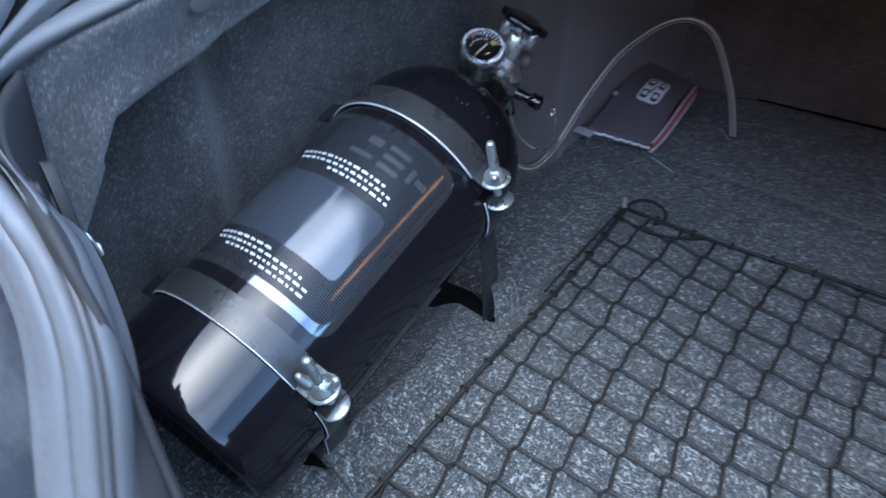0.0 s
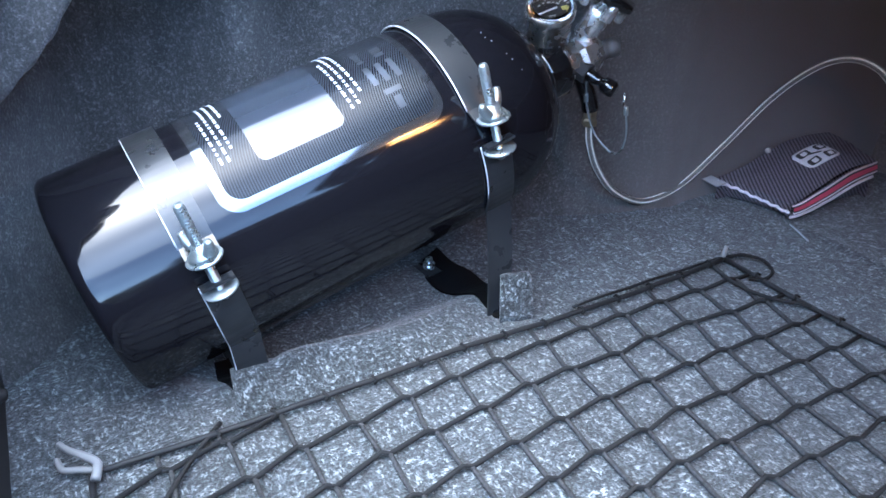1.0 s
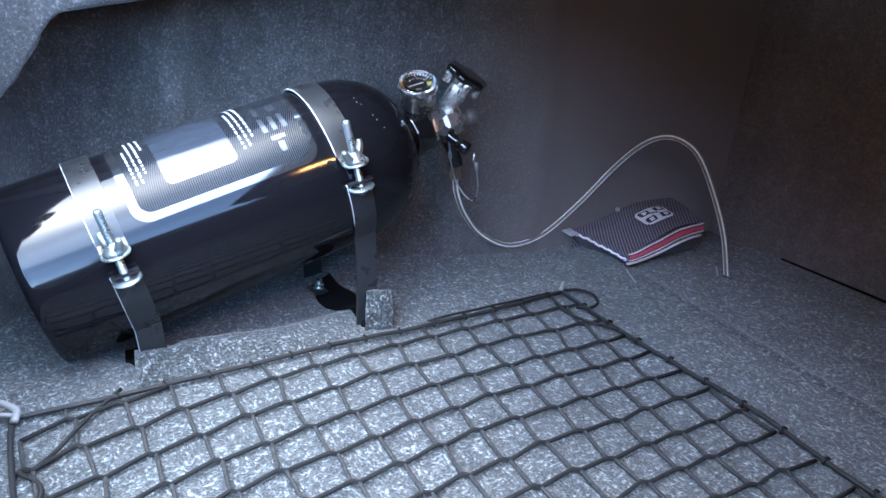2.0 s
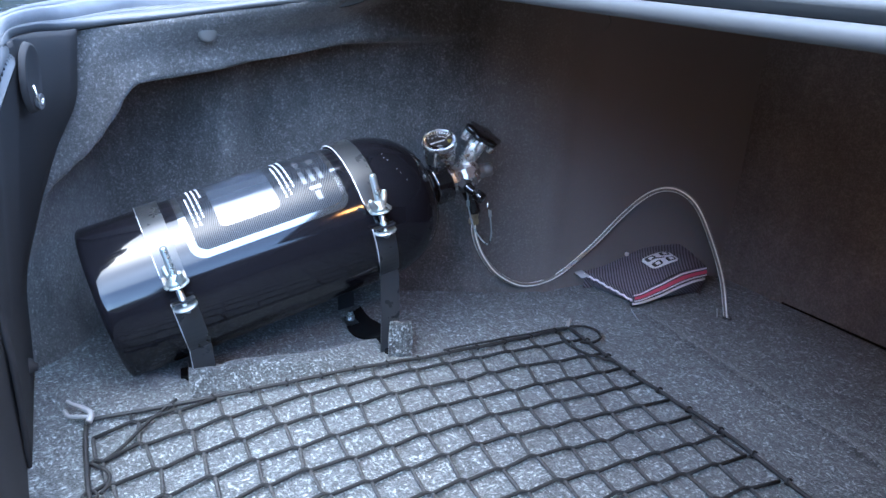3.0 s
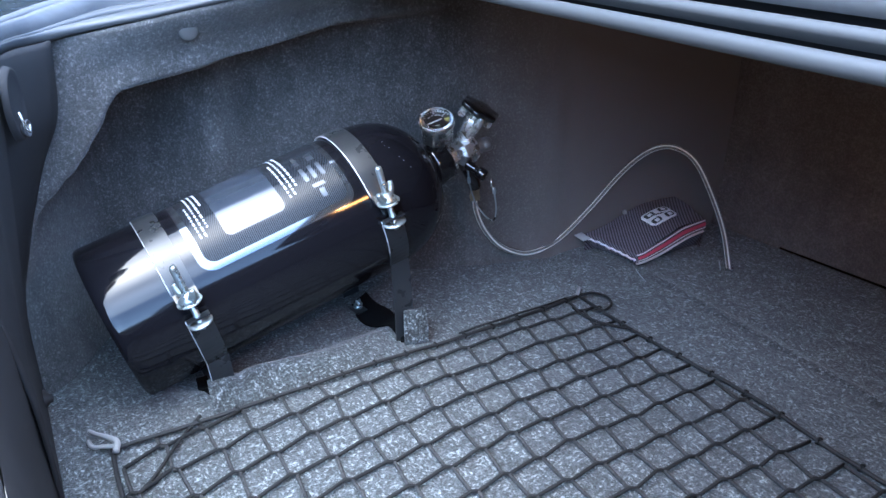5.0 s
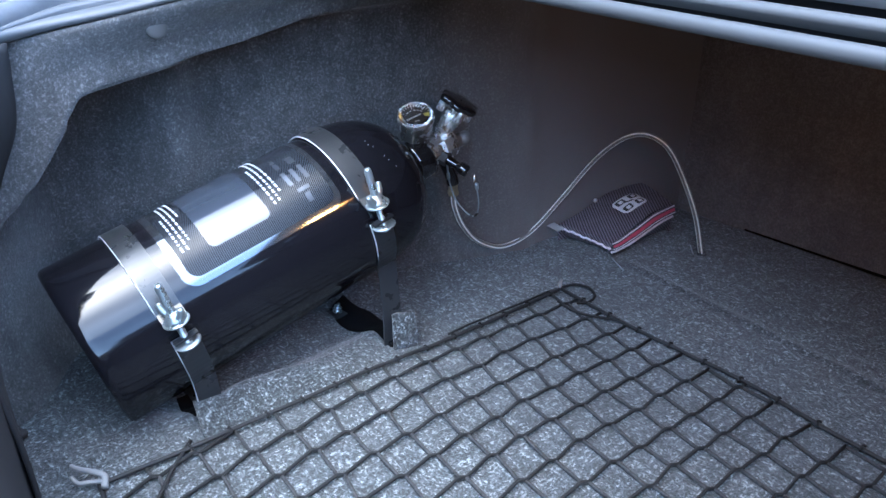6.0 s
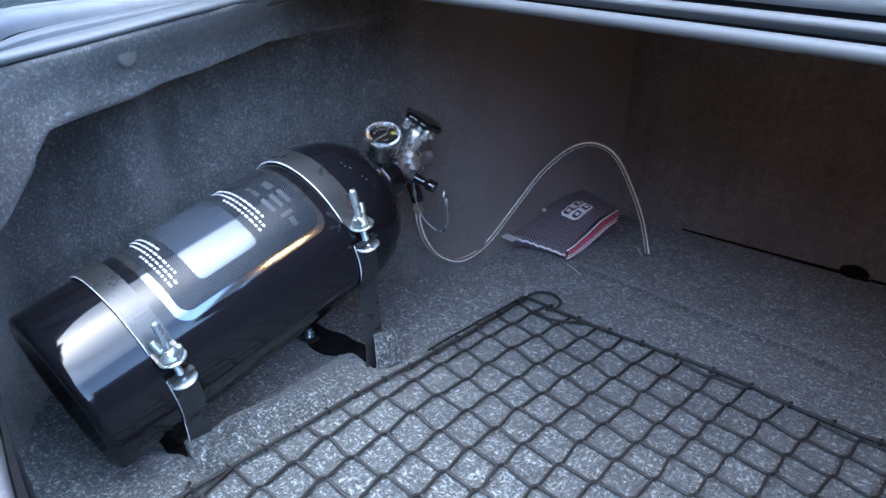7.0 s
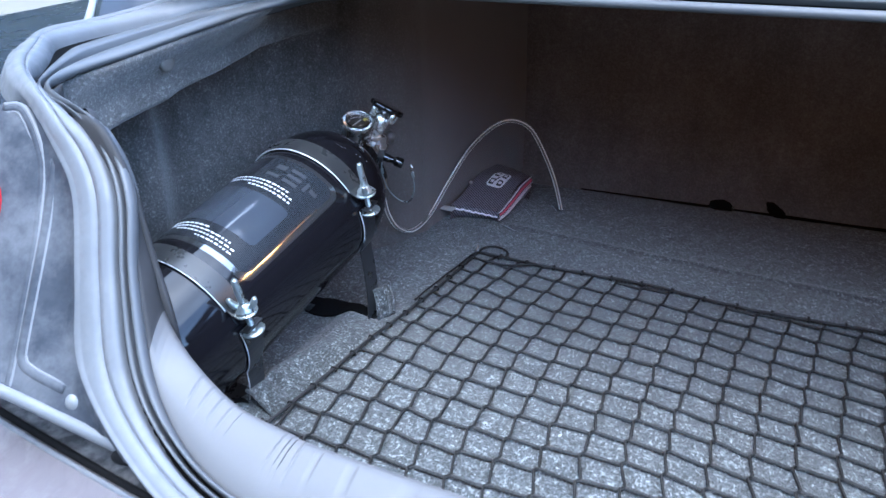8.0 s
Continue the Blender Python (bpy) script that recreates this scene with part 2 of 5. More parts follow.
LAMP_LENS.node_tree.nodes["Principled BSDF"].inputs["Emission Color"].default_value = (1.0, 0.42, 0.12, 1)
LAMP_LENS.node_tree.nodes["Principled BSDF"].inputs["Emission Strength"].default_value = 12.0
GROUND = mat("pale_concrete", (0.16, 0.147, 0.125), 0.9)
_n, _l, _b = nodes(GROUND)
_l.new(ramp(GROUND, noise_tex(GROUND, 0.6, 8, 0.7), (0.3, (0.15, 0.138, 0.115)), (0.7, (0.21, 0.195, 0.163))), _b.inputs["Base Color"])
WINDOW_GLASS = mat("dark_window", (0.03, 0.03, 0.032), 0.25, 0.0, Specular_IOR_Level=0.25)


# ---- mesh helpers ----
def part(name, bm, material, parent=None, label="", smooth=True):
    """Links a bmesh as one mesh object, under a thing or part if one is given."""
    bmesh.ops.recalc_face_normals(bm, faces=bm.faces)
    me = bpy.data.meshes.new(name)
    bm.to_mesh(me)
    bm.free()
    me.materials.append(material)
    if smooth:
        for p in me.polygons:
            p.use_smooth = True
    ob = new(name, me)
    if parent:
        ob.parent = parent
    if label:
        tagged(ob, label)
    return ob


def thing(name, label, category, at=(0, 0, 0), group="", kind=""):
    return tagged(new(name), label, category, group, kind)


def from_grid(rows, closed=False, bm=None):
    """Quads over rows of points; closed joins the last column to the first."""
    bm = bm or bmesh.new()
    vs = [[bm.verts.new(p) for p in row] for row in rows]
    for a, b in zip(vs, vs[1:]):
        n = len(a)
        for k in range(n if closed else n - 1):
            bm.faces.new((a[k], a[(k + 1) % n], b[(k + 1) % n], b[k]))
    return bm


def catmull(pts, per=8):
    """A smooth curve through the points."""
    pts = [Vector(p) for p in pts]
    ends = [2 * pts[0] - pts[1]] + pts + [2 * pts[-1] - pts[-2]]
    out = []
    for a, b, c, d in zip(ends, ends[1:], ends[2:], ends[3:]):
        for k in range(per):
            t = k / per
            out.append(0.5 * ((2 * b) + (c - a) * t + (2 * a - 5 * b + 4 * c - d) * t * t + (3 * b - a - 3 * c + d) * t ** 3))
    return out + [pts[-1]]


def tube(pts, radius, segs=10, bm=None, taper=None, caps=True):
    """A round bar along points."""
    bm = bm or bmesh.new()
    pts = [Vector(p) for p in pts]
    ref, rings = None, []
    for k, p in enumerate(pts):
        d = (pts[min(k + 1, len(pts) - 1)] - pts[max(k - 1, 0)]).normalized()
        if ref is None:
            ref = d.orthogonal().normalized()
        ref = (ref - d * ref.dot(d)).normalized()
        side = d.cross(ref)
        r = radius * (taper(k / (len(pts) - 1)) if taper else 1)
        rings.append([bm.verts.new(p + r * (math.cos(a) * ref + math.sin(a) * side)) for a in [2 * math.pi * i / segs for i in range(segs)]])
    for a, b in zip(rings, rings[1:]):
        for i in range(segs):
            bm.faces.new((a[i], a[(i + 1) % segs], b[(i + 1) % segs], b[i]))
    bm.verts.index_update()
    if caps:
        bm.faces.new(rings[0])
        bm.faces.new(rings[-1])
    return bm


def lathe(profile, segs=32, m=None, bm=None):
    """Turns (radius, height) pairs about z and lays the result by the matrix m."""
    bm = bm or bmesh.new()
    m = m or Matrix()
    rings = []
    for r, h in profile:
        if r < 1e-6:
            rings.append([bm.verts.new(m @ Vector((0, 0, h)))])
        else:
            rings.append([bm.verts.new(m @ Vector((r * math.cos(a), r * math.sin(a), h))) for a in [2 * math.pi * i / segs for i in range(segs)]])
    for a, b in zip(rings, rings[1:]):
        for i in range(segs):
            j = (i + 1) % segs
            if len(a) == 1 and len(b) == 1:
                continue
            if len(a) == 1:
                bm.faces.new((a[0], b[j], b[i]))
            elif len(b) == 1:
                bm.faces.new((a[i], a[j], b[0]))
            else:
                bm.faces.new((a[i], a[j], b[j], b[i]))
    return bm


def box(size, m=None, bevel=0.0, bm=None):
    """A bevelled block, centred, laid by m."""
    own = bmesh.new()
    bmesh.ops.create_cube(own, size=1)
    bmesh.ops.scale(own, vec=size, verts=own.verts)
    if bevel:
        bmesh.ops.bevel(own, geom=own.edges[:], offset=bevel, segments=2, affect="EDGES", profile=0.6)
    bmesh.ops.transform(own, matrix=m or Matrix(), verts=own.verts)
    if bm is None:
        return own
    me = bpy.data.meshes.new("tmp")
    own.to_mesh(me)
    own.free()
    bm.from_mesh(me)
    bpy.data.meshes.remove(me)
    return bm


def aim(at, way, ref=(0, 0, 1)):
    """A matrix whose z runs along way."""
    z = Vector(way).normalized()
    r = Vector(ref)
    if abs(z.dot(r)) > 0.95:
        r = Vector((1, 0, 0))
    x = r.cross(z).normalized()
    y = z.cross(x)
    return Matrix(((x.x, y.x, z.x, at[0]), (x.y, y.y, z.y, at[1]), (x.z, y.z, z.z, at[2]), (0, 0, 0, 1)))


def lerp_table(table, v):
    if v <= table[0][0]:
        return table[0][1]
    for (a, p), (b, q) in zip(table, table[1:]):
        if v <= b:
            t = (v - a) / (b - a)
            return p + (q - p) * t
    return table[-1][1]


def smooth(v, a, b):
    t = min(1.0, max(0.0, (v - a) / (b - a)))
    return t * t * (3 - 2 * t)


def thick(bm, way, amount):
    """Gives a sheet a back, amount along way."""
    g = bmesh.ops.extrude_face_region(bm, geom=bm.faces[:])
    bmesh.ops.translate(bm, vec=Vector(way) * amount, verts=[v for v in g["geom"] if isinstance(v, bmesh.types.BMVert)])
    return bm


# ---- the boot: floor, liner, seat back, shelf ----
FLOOR_Y0, BACK_Y = 0.118, 1.142


def floor_z(x, y):
    n = noise.noise(Vector((x * 7, y * 7, 0))) * 0.0022 + noise.noise(Vector((x * 23, y * 23, 3))) * 0.0008
    crease = y - 0.905 + 0.09 * (x + 0.15)
    # pressed down under the bottle between the cuts
    n -= 0.014 * smooth(x, -0.302, -0.335) * smooth(y, 0.25, 0.30) * smooth(y, 0.60, 0.50)
    return n - 0.002 + 0.0024 * math.exp(-(crease / 0.006) ** 2) * smooth(x, -0.25, -0.19)


rows = []
for j in range(241):
    y = FLOOR_Y0 - 0.03 + (BACK_Y + 0.03 - FLOOR_Y0) * j / 240
    rows.append([(-0.56 + 1.27 * i / 134, y, floor_z(-0.56 + 1.27 * i / 134, y)) for i in range(135)])
floor = part("floor", thick(from_grid(rows), (0, 0, -1), 0.012), CARPET)
tagged(floor, "speckled dark grey needle-felt carpet on the boot floor", "carpet", kind="structure")

WALL_X = [(0.10, -0.425), (0.15, -0.428), (0.19, -0.462), (0.24, -0.535), (0.32, -0.552), (0.352, -0.548), (0.372, -0.520), (0.50, -0.505), (0.58, -0.482), (0.66, -0.446), (0.74, -0.405),
          (0.80, -0.372), (0.83, -0.358), (0.87, -0.350), (0.95, -0.336), (1.05, -0.312), (1.16, -0.282)]
ARCH_Z = [(0.130, -0.06), (0.143, 0.08), (0.153, 0.140), (0.166, 0.172), (0.184, 0.199), (0.21, 0.221), (0.238, 0.247), (0.258, 0.277), (0.274, 0.302), (0.285, 0.309), (0.318, 0.314),
          (0.367, 0.321), (0.43, 0.333), (0.47, 0.341), (0.533, 0.352), (0.68, 0.360), (1.2, 0.362)]
LIP_X = [(0.10, -0.425), (0.22, -0.418), (0.25, -0.412), (0.35, -0.392), (0.45, -0.374), (0.55, -0.362), (1.2, -0.36)]
LIP_Z = [(0.10, 0.362), (0.22, 0.366), (0.25, 0.371), (0.35, 0.388), (0.45, 0.404), (0.52, 0.420), (0.60, 0.452), (1.2, 0.458)]


def liner_x(y, z):
    wall = sum(lerp_table(WALL_X, y + d) for d in (-0.02, -0.01, 0, 0.01, 0.02)) / 5
    wall += 0.005 * math.exp(-((y - 0.835) / 0.018) ** 2) + 0.011 * math.exp(-((y - 0.405) / 0.017) ** 2) - 0.006 * math.exp(-((y - 0.445) / 0.018) ** 2)
    wall += 0.003 * noise.noise(Vector((y * 11, z * 9, 5))) + 0.006 * smooth(z, 0.22, 0.20) * smooth(y, 0.40, 0.30)
    wall += 0.028 * smooth(z, 0.05, -0.01) * smooth(y, 0.9, 0.7)
    top = lerp_table(LIP_Z, y)
    ledge = -0.418 + (lerp_table(LIP_X, y) + 0.418) * smooth(z, top - 0.045, top) * smooth(y, 0.66, 0.56)
    edge = sum(lerp_table(ARCH_Z, y + d) for d in (-0.006, -0.003, 0, 0.003, 0.006)) / 5
    soft = 0.006 + 0.05 * smooth(z, 0.20, 0.06)
    w = smooth(z - edge, -soft, soft * 0.6)
    return max(wall, wall + (ledge - wall) * w)


rows = []
for j in range(73):
    w = j / 72
    row = []
    for i in range(230):
        y = 0.10 + 1.07 * i / 229
        z = -0.012 + (lerp_table(LIP_Z, y) + 0.012) * w
        row.append((liner_x(y, z), y, z))
    rows.append(row)
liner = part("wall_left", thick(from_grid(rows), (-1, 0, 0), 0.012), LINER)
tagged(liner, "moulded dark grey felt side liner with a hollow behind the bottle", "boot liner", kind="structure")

# unseen right wall, brought in to cut the light from that side
rows = []
for j in range(20):
    z = -0.012 + 0.47 * j / 19
    rows.append([(0.69 - 0.02 * smooth(z, 0.3, 0.4), 0.10 + 1.06 * i / 40, z) for i in range(41)])
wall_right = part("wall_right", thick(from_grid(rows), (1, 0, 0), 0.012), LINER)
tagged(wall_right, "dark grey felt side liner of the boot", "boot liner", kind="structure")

rows = []
for j in range(36):
    z = -0.012 + 0.46 * j / 35
    row = []
    for i in range(100):
        x = -0.46 + 1.17 * i / 99
        y = BACK_Y + 0.035 * max(0, z) - 0.004 * noise.noise(Vector((x * 5, z * 5, 1))) + 0.006 * math.exp(-((x - 0.12) / 0.012) ** 2)
        row.append((x, y, z))
    rows.append(row)
seat_wall = part("wall_front", thick(from_grid(rows), (0, 1, 0), 0.02), SEATCLOTH)
tagged(seat_wall, "black felt-covered rear of the back seat", "seat back", kind="structure")

rows = []
for j in range(30):
    y = 0.475 + 0.72 * j / 29
    rows.append([(-0.56 + 1.28 * i / 60, y, 0.456 + 0.006 * math.sin(i * 0.9) * smooth(y, 0.6, 0.7) - 0.002 * noise.noise(Vector((i * 0.3, y * 8, 2)))) for i in range(61)])
ceiling = part("ceiling", thick(from_grid(rows), (0, 0, 1), 0.012), SEATCLOTH)
tagged(ceiling, "black underside of the parcel shelf", "parcel shelf", kind="structure")

# ---- opening: seal, painted flange, sill, corner trim ----
INNER = [(XC, .372, .435), (.10, .398, .436), (-.12, .434, .434), (-.25, .477, .426), (-.325, .503, .420), (-.366, .485, .412), (-.38, .41, .402), (-.398, .32, .387), (-.410, .25, .377),
         (-.402, .212, .372), (-.371, .184, .373), (-.327, .162, .372), (-.296, .156, .368), (-.258, .146, .356), (-.223, .126, .318), (-.205, .099, .26), (-.173, .069, .196),
         (-.129, .05, .162), (-.076, .039, .148), (0, .036, .141), (XC, .033, .14)]
OUTER = [(XC, .450, .516), (.10, .474, .517), (-.14, .514, .507), (-.33, .57, .475), (-.49, .60, .438), (-.578, .51, .400), (-.568, .41, .390), (-.542, .32, .392), (-.503, .262, .391),
         (-.464, .214, .389), (-.430, .186, .386), (-.392, .163, .380), (-.351, .148, .370), (-.309, .132, .340), (-.282, .118, .310), (-.261, .088, .253), (-.241, .06, .197),
         (-.176, .031, .16), (-.1, .012, .135), (0, .004, .125), (XC, 0, .122)]
SILL_EDGE = [(-.30, .160, .369), (-.2607, .1418, .3615), (-.2328, .1325, .3243), (-.2105, .1213, .2685), (-.19, .112, .2173), (-.123, .0926, .186), (-.067, .089, .176), (0, .088, .172), (XC, .086, .172)]


def far_side(x):
    """The same place on the unseen other half of the opening, pulled in to cut light from there."""
    return XC + (XC - x) * 0.34


def ring_curve(ctrl, per=7):
    """A closed smooth curve from one half of the opening and its mirror half."""
    full = [Vector(p) for p in ctrl] + [Vector((far_side(p[0]), p[1], p[2])) for p in reversed(ctrl[1:-1])]
    n = len(full)
    return catmull([full[-1]] + full + full[:2], per)[per:per * (n + 1) + 1]


inner, outer = ring_curve(INNER), ring_curve(OUTER)
FRONT = [(-0.1, -0.07), (0.0, 0.0), (0.11, 0.072), (0.185, 0.128), (0.265, 0.185), (0.36, 0.25), (1.03, 1.03)]
NARROW = [(-0.1, -0.1), (0.0, 0.0), (0.11, 0.20), (0.185, 0.38), (0.265, 0.54), (0.36, 0.77), (1.03, 1.03)]


def flange(profile, bead=0.0):
    """A strip along the opening: (share of the way from inner to outer edge, height above it)."""
    cols = []
    for k in range(len(inner)):
        a, b = inner[k], outer[k]
        t = (inner[min(k + 1, len(inner) - 1)] - inner[max(k - 1, 0)]).normalized()
        n = t.cross(b - a).normalized()
        if n.dot(Vector((0, -0.45, 0.9))) < 0:
            n = -n
        wide = smooth(-abs(a.x - XC) + XC, -0.35, -0.385) * smooth(a.z, 0.355, 0.372) * smooth(a.y, 0.20, 0.30)
        ahead = smooth(a.y, 0.33, 0.36) * smooth(-abs(a.x - XC) + XC, -0.36, -0.30)
        cols.append([a + (b - a) * (w + (lerp_table(NARROW, w) - w) * wide + (lerp_table(FRONT, w) - w) * ahead) + n * (h * (1 - 0.3 * ahead)) for w, h in [(w, h + bead * smooth(a.z, 0.352, 0.374) * math.sin(math.pi * min(1, max(0, (w - 0.36) / 0.64))) ** 0.7) for w, h in profile]])
    return from_grid(cols)


def round_lip(w0, w1, h, steps=8):
    return [(w0 + (w1 - w0) * (0.5 - 0.5 * math.cos(math.pi * k / steps)), h * math.sin(math.pi * k / steps)) for k in range(steps + 1)]


car = thing("car_body", "silver-grey car body round the open boot", "car body")
part("flange", flange([(0.352, -0.014), (0.360, -0.002), (0.38, 0.001), (0.43, 0.002), (0.50, 0.0025), (0.575, 0.0025), (0.580, 0.0008), (0.588, 0.0008), (0.593, 0.0025), (0.70, 0.0035), (0.86, 0.003),
                       (0.92, 0.0015), (0.97, 0.003), (1.0, 0.001), (1.015, -0.006), (1.02, -0.03)], 0.010), FLANGE, car, "pale painted gutter flange round the opening")
seal = thing("weatherstrip", "grey ribbed rubber boot seal", "rubber seal")
part("lip", flange([(0.05, -0.006), (0.0, -0.003)] + [(w, h) for w, h in round_lip(-0.005, 0.108, 0.005)] + [(0.112, -0.014)]), RUBBER, seal)
# channels in near-black instead of rubber: groove shade put into the colour
part("channel", flange([(0.108, -0.006), (0.118, -0.015), (0.175, -0.015), (0.187, -0.006)]), GAP, seal, "near-black channel of the seal, shade in its colour")
part("rib", flange([(0.183, -0.014)] + round_lip(0.186, 0.262, 0.0025, 6) + [(0.265, -0.014)]), RUBBER, seal)
part("channel", flange([(0.262, -0.006), (0.272, -0.016), (0.345, -0.016), (0.356, -0.006)]), GAP, seal, "near-black channel of the seal, shade in its colour")

# pale plastic over the sill and up the rear pillar, ribbed on top

def along(curve, t):
    f = t * (len(curve) - 1)
    k = min(int(f), len(curve) - 2)
    return curve[k].lerp(curve[k + 1], f - k)


lip_half = catmull(INNER, 7)[84:]
edge_half = catmull(SILL_EDGE, 8)
cols = []
for k in range(1260):
    t = k / 1259
    a, b = along(lip_half, t), along(edge_half, t)
    col = []
    for w, h in ((0.02, -0.006), (0.1, 0.0), (0.3, 0.004), (0.45, 0.0055), (0.52, 0.006), (0.7, 0.006), (0.80, 0.005), (0.86, 0.004), (0.95, 0.0), (1.0, -0.006), (1.0, -0.02)):
        p = a.lerp(b, w)
        h *= smooth(t, 0.30, 0.55) if h > 0 else 1
        up = Vector((0.35, -0.25, 0.9)) if t < 0.45 else Vector((0.1, -0.1, 1))
        rib = 0.0012 * smooth(math.sin(k * 0.225), 0.62, 0.98) if (0.575 < t < 0.67 or 0.755 < t < 0.93) and 0.5 < w < 0.88 else 0
        col.append(p + up.normalized() * (h - rib))
    cols.append(col)
# upper stretch of the same plastic in black, its shade put into the colour
pillar_cols, cols = cols[:586], cols[585:]
for side in (1, -1):
    strip = pillar_cols if side == 1 else [[Vector((far_side(p.x), p.y, p.z)) for p in col] for col in pillar_cols]
    pillar = part("trim_pillar", from_grid(strip), BLACK_TRIM)
    tagged(pillar, "sill plastic up the rear pillar, in a black shaded tone", "boot trim", kind="structure")
cols += [[Vector((far_side(p.x), p.y, p.z)) for p in col] for col in reversed(cols[:-1])]
sill = part("sill_trim", from_grid(cols), SILL_TRIM)
tagged(sill, "pale grey ribbed plastic sill plate of the boot opening", "sill trim", kind="structure")

# rear inner face below the sill
cols = []
for k in range(60):
    t = k / 59
    b = along(edge_half, t)
    foot = Vector((b.x - 0.004, 0.121 + 0.004 * (1 - t), -0.012))
    cols.append([b + Vector((0, 0.003, -0.016)), b.lerp(foot, 0.15) + Vector((0, 0.004, 0)), b.lerp(foot, 0.6), foot])
cols += [[Vector((far_side(p.x), p.y, p.z)) for p in col] for col in reversed(cols[:-1])]
rear_wall = part("wall_rear", from_grid(cols), BLACK_TRIM)
tagged(rear_wall, "black plastic panel inside the boot sill", "boot trim", kind="structure")

TRIM_IN = [(-.312, .168, .370), (-.264, .1490, .361), (-.234, .1395, .324), (-.212, .1285, .268), (-.193, .1195, .214), (-.198, .126, .1), (-.205, .127, -.012)]
TRIM_OUT = [(-.426, .228, .369), (-.426, .226, .345), (-.426, .219, .295), (-.426, .194, .242), (-.426, .165, .16), (-.426, .147, .09), (-.426, .144, -.012)]
ca, cb = catmull(TRIM_IN, 6), catmull(TRIM_OUT, 6)
corner = thing("corner_trim", "black plastic corner trim with a hook pocket", "boot trim")
lip = catmull(INNER, 8)
steps = [k / 12 for k in range(13)]
crest = [along(lip[70:94], 1 - w) + Vector((0.002, 0.003, -0.003)) for w in steps]
swell = [c - ca[0].lerp(cb[0], w) for c, w in zip(crest, steps)]
rows = [crest + [crest[-1] + Vector((-0.012, -0.004, 0))]]
for a, b in zip(ca[2:], cb[2:]):
    row = [a.lerp(b, w) for w in steps]
    row = [p + Vector((q.x, q.y, 0)) * smooth(p.z, 0.10, 0.37) for p, q in zip(row, swell)]
    rows.append(row + [row[-1] + Vector((-0.014, -0.006, 0))])
part("panel", thick(from_grid(rows), (0, -1, 0), 0.004), BLACK_TRIM, corner)
pm = aim((-.311, .1725, .335), (0.40, 0.92, 0.0)) @ Matrix.Diagonal((1.1, 1.65, 1, 1))
part("pocket", lathe([(0.0001, 0.0006), (0.010, 0.0007), (0.0150, 0.0014), (0.0172, 0.0026), (0.0185, 0.0020), (0.0195, -0.003)], 36, pm), BLACK_TRIM, corner, "oval recess of a bag hook")
hm = aim((-.305, .1715, .320), (0.40, 0.92, 0.0))
part("hook", tube([hm @ Vector(p) for p in ((-0.003, 0.010, 0.002), (-0.003, 0.002, 0.004), (-0.002, -0.005, 0.005), (0.002, -0.008, 0.006), (0.005, -0.003, 0.006))], 0.0013, 8), CHROME, corner, "small bright metal hook")
part("hook_cup", lathe([(0.0, -0.003), (0.005, 0.000), (0.0075, 0.004), (0.0068, 0.005), (0.004, 0.001), (0.0, -0.001)], 20, hm @ pose(0.006, -0.006, 0)), HOOK_GREY, corner, "grey hook cup")
part("ring_stud", lathe([(0.0, 0.010), (0.004, 0.009), (0.005, 0.006), (0.009, 0.003), (0.010, 0.0)], 20, aim((-.33, .136, .036), (0.3, 0.95, 0))), BLACK_TRIM, corner)

clip = thing("trim_clip", "round grey push clip in the felt ledge", "trim clip")
part("head", lathe([(0.0, 0.0022), (0.006, 0.0020), (0.0095, 0.0010), (0.0105, -0.0008), (0.0105, -0.004)], 28, aim((liner_x(.355, .367) + 0.0012, .355, .367), (1, -0.02, 0.0))), CLIP_GREY, clip)

# ---- outer body ----
oc = catmull(OUTER, 7)
rows = []
for k in range(41, 86):
    p = oc[k]
    rear = smooth(p.y, 0.2, 0.10)
    out_ = Vector((-1, -0.15 * rear, 0)).normalized()
    rows.append([p + Vector((0, 0, -0.006)), p + out_ * 0.008 + Vector((0, 0, -0.014)), p + out_ * 0.03 + Vector((0, 0, -0.010)), p + out_ * 0.12 + Vector((0, 0, -0.004)),
                 p + out_ * 0.21 + Vector((0, 0, 0.0)), p + out_ * 0.25 + Vector((0, 0, -0.008)), p + out_ * 0.28 + Vector((0, 0, -0.06)), p + out_ * 0.30 + Vector((0, 0, -0.2))])
rows = [[q + Vector((-0.01, dy, 0.012 * dy / 0.3)) for q in rows[0]] for dy in (0.9, 0.5, 0.25, 0.1)] + rows
part("quarter_panel", from_grid(rows), PAINT, car, "glossy dark blue-grey rear wing")
rows = [[Vector((far_side(p.x), p.y, p.z - 0.006)), Vector((far_side(p.x) + 0.05, p.y, p.z)), Vector((far_side(p.x) + 0.15, p.y, p.z - 0.02)), Vector((far_side(p.x) + 0.20, p.y, p.z - 0.09)), Vector((far_side(p.x) + 0.22, p.y, p.z - 0.25))] for p in oc[41:100]]
part("quarter_panel", from_grid(rows), PAINT, car, "glossy dark blue-grey rear wing")
rows = [[oc[k] + Vector((0, 0, -0.008)), oc[k] + Vector((-0.022, 0.028, 0.014)), oc[k] + Vector((-0.06, 0.075, 0.034)), oc[k] + Vector((-0.132, 0.165, 0.078))] for k in range(20, 43)]
part("rear_window", from_grid(rows), WINDOW_GLASS, car, "dark glass of the rear window")
edge_k = [Vector((-.566, .392, .390)), Vector((-.590, .424, .404)), Vector((-.628, .47, .424)), Vector((-.70, .56, .468))]
part("window_edge", tube(catmull(edge_k, 5), 0.0050, 8), HOOK_WHITE, car, "pale edge strip of the rear window")
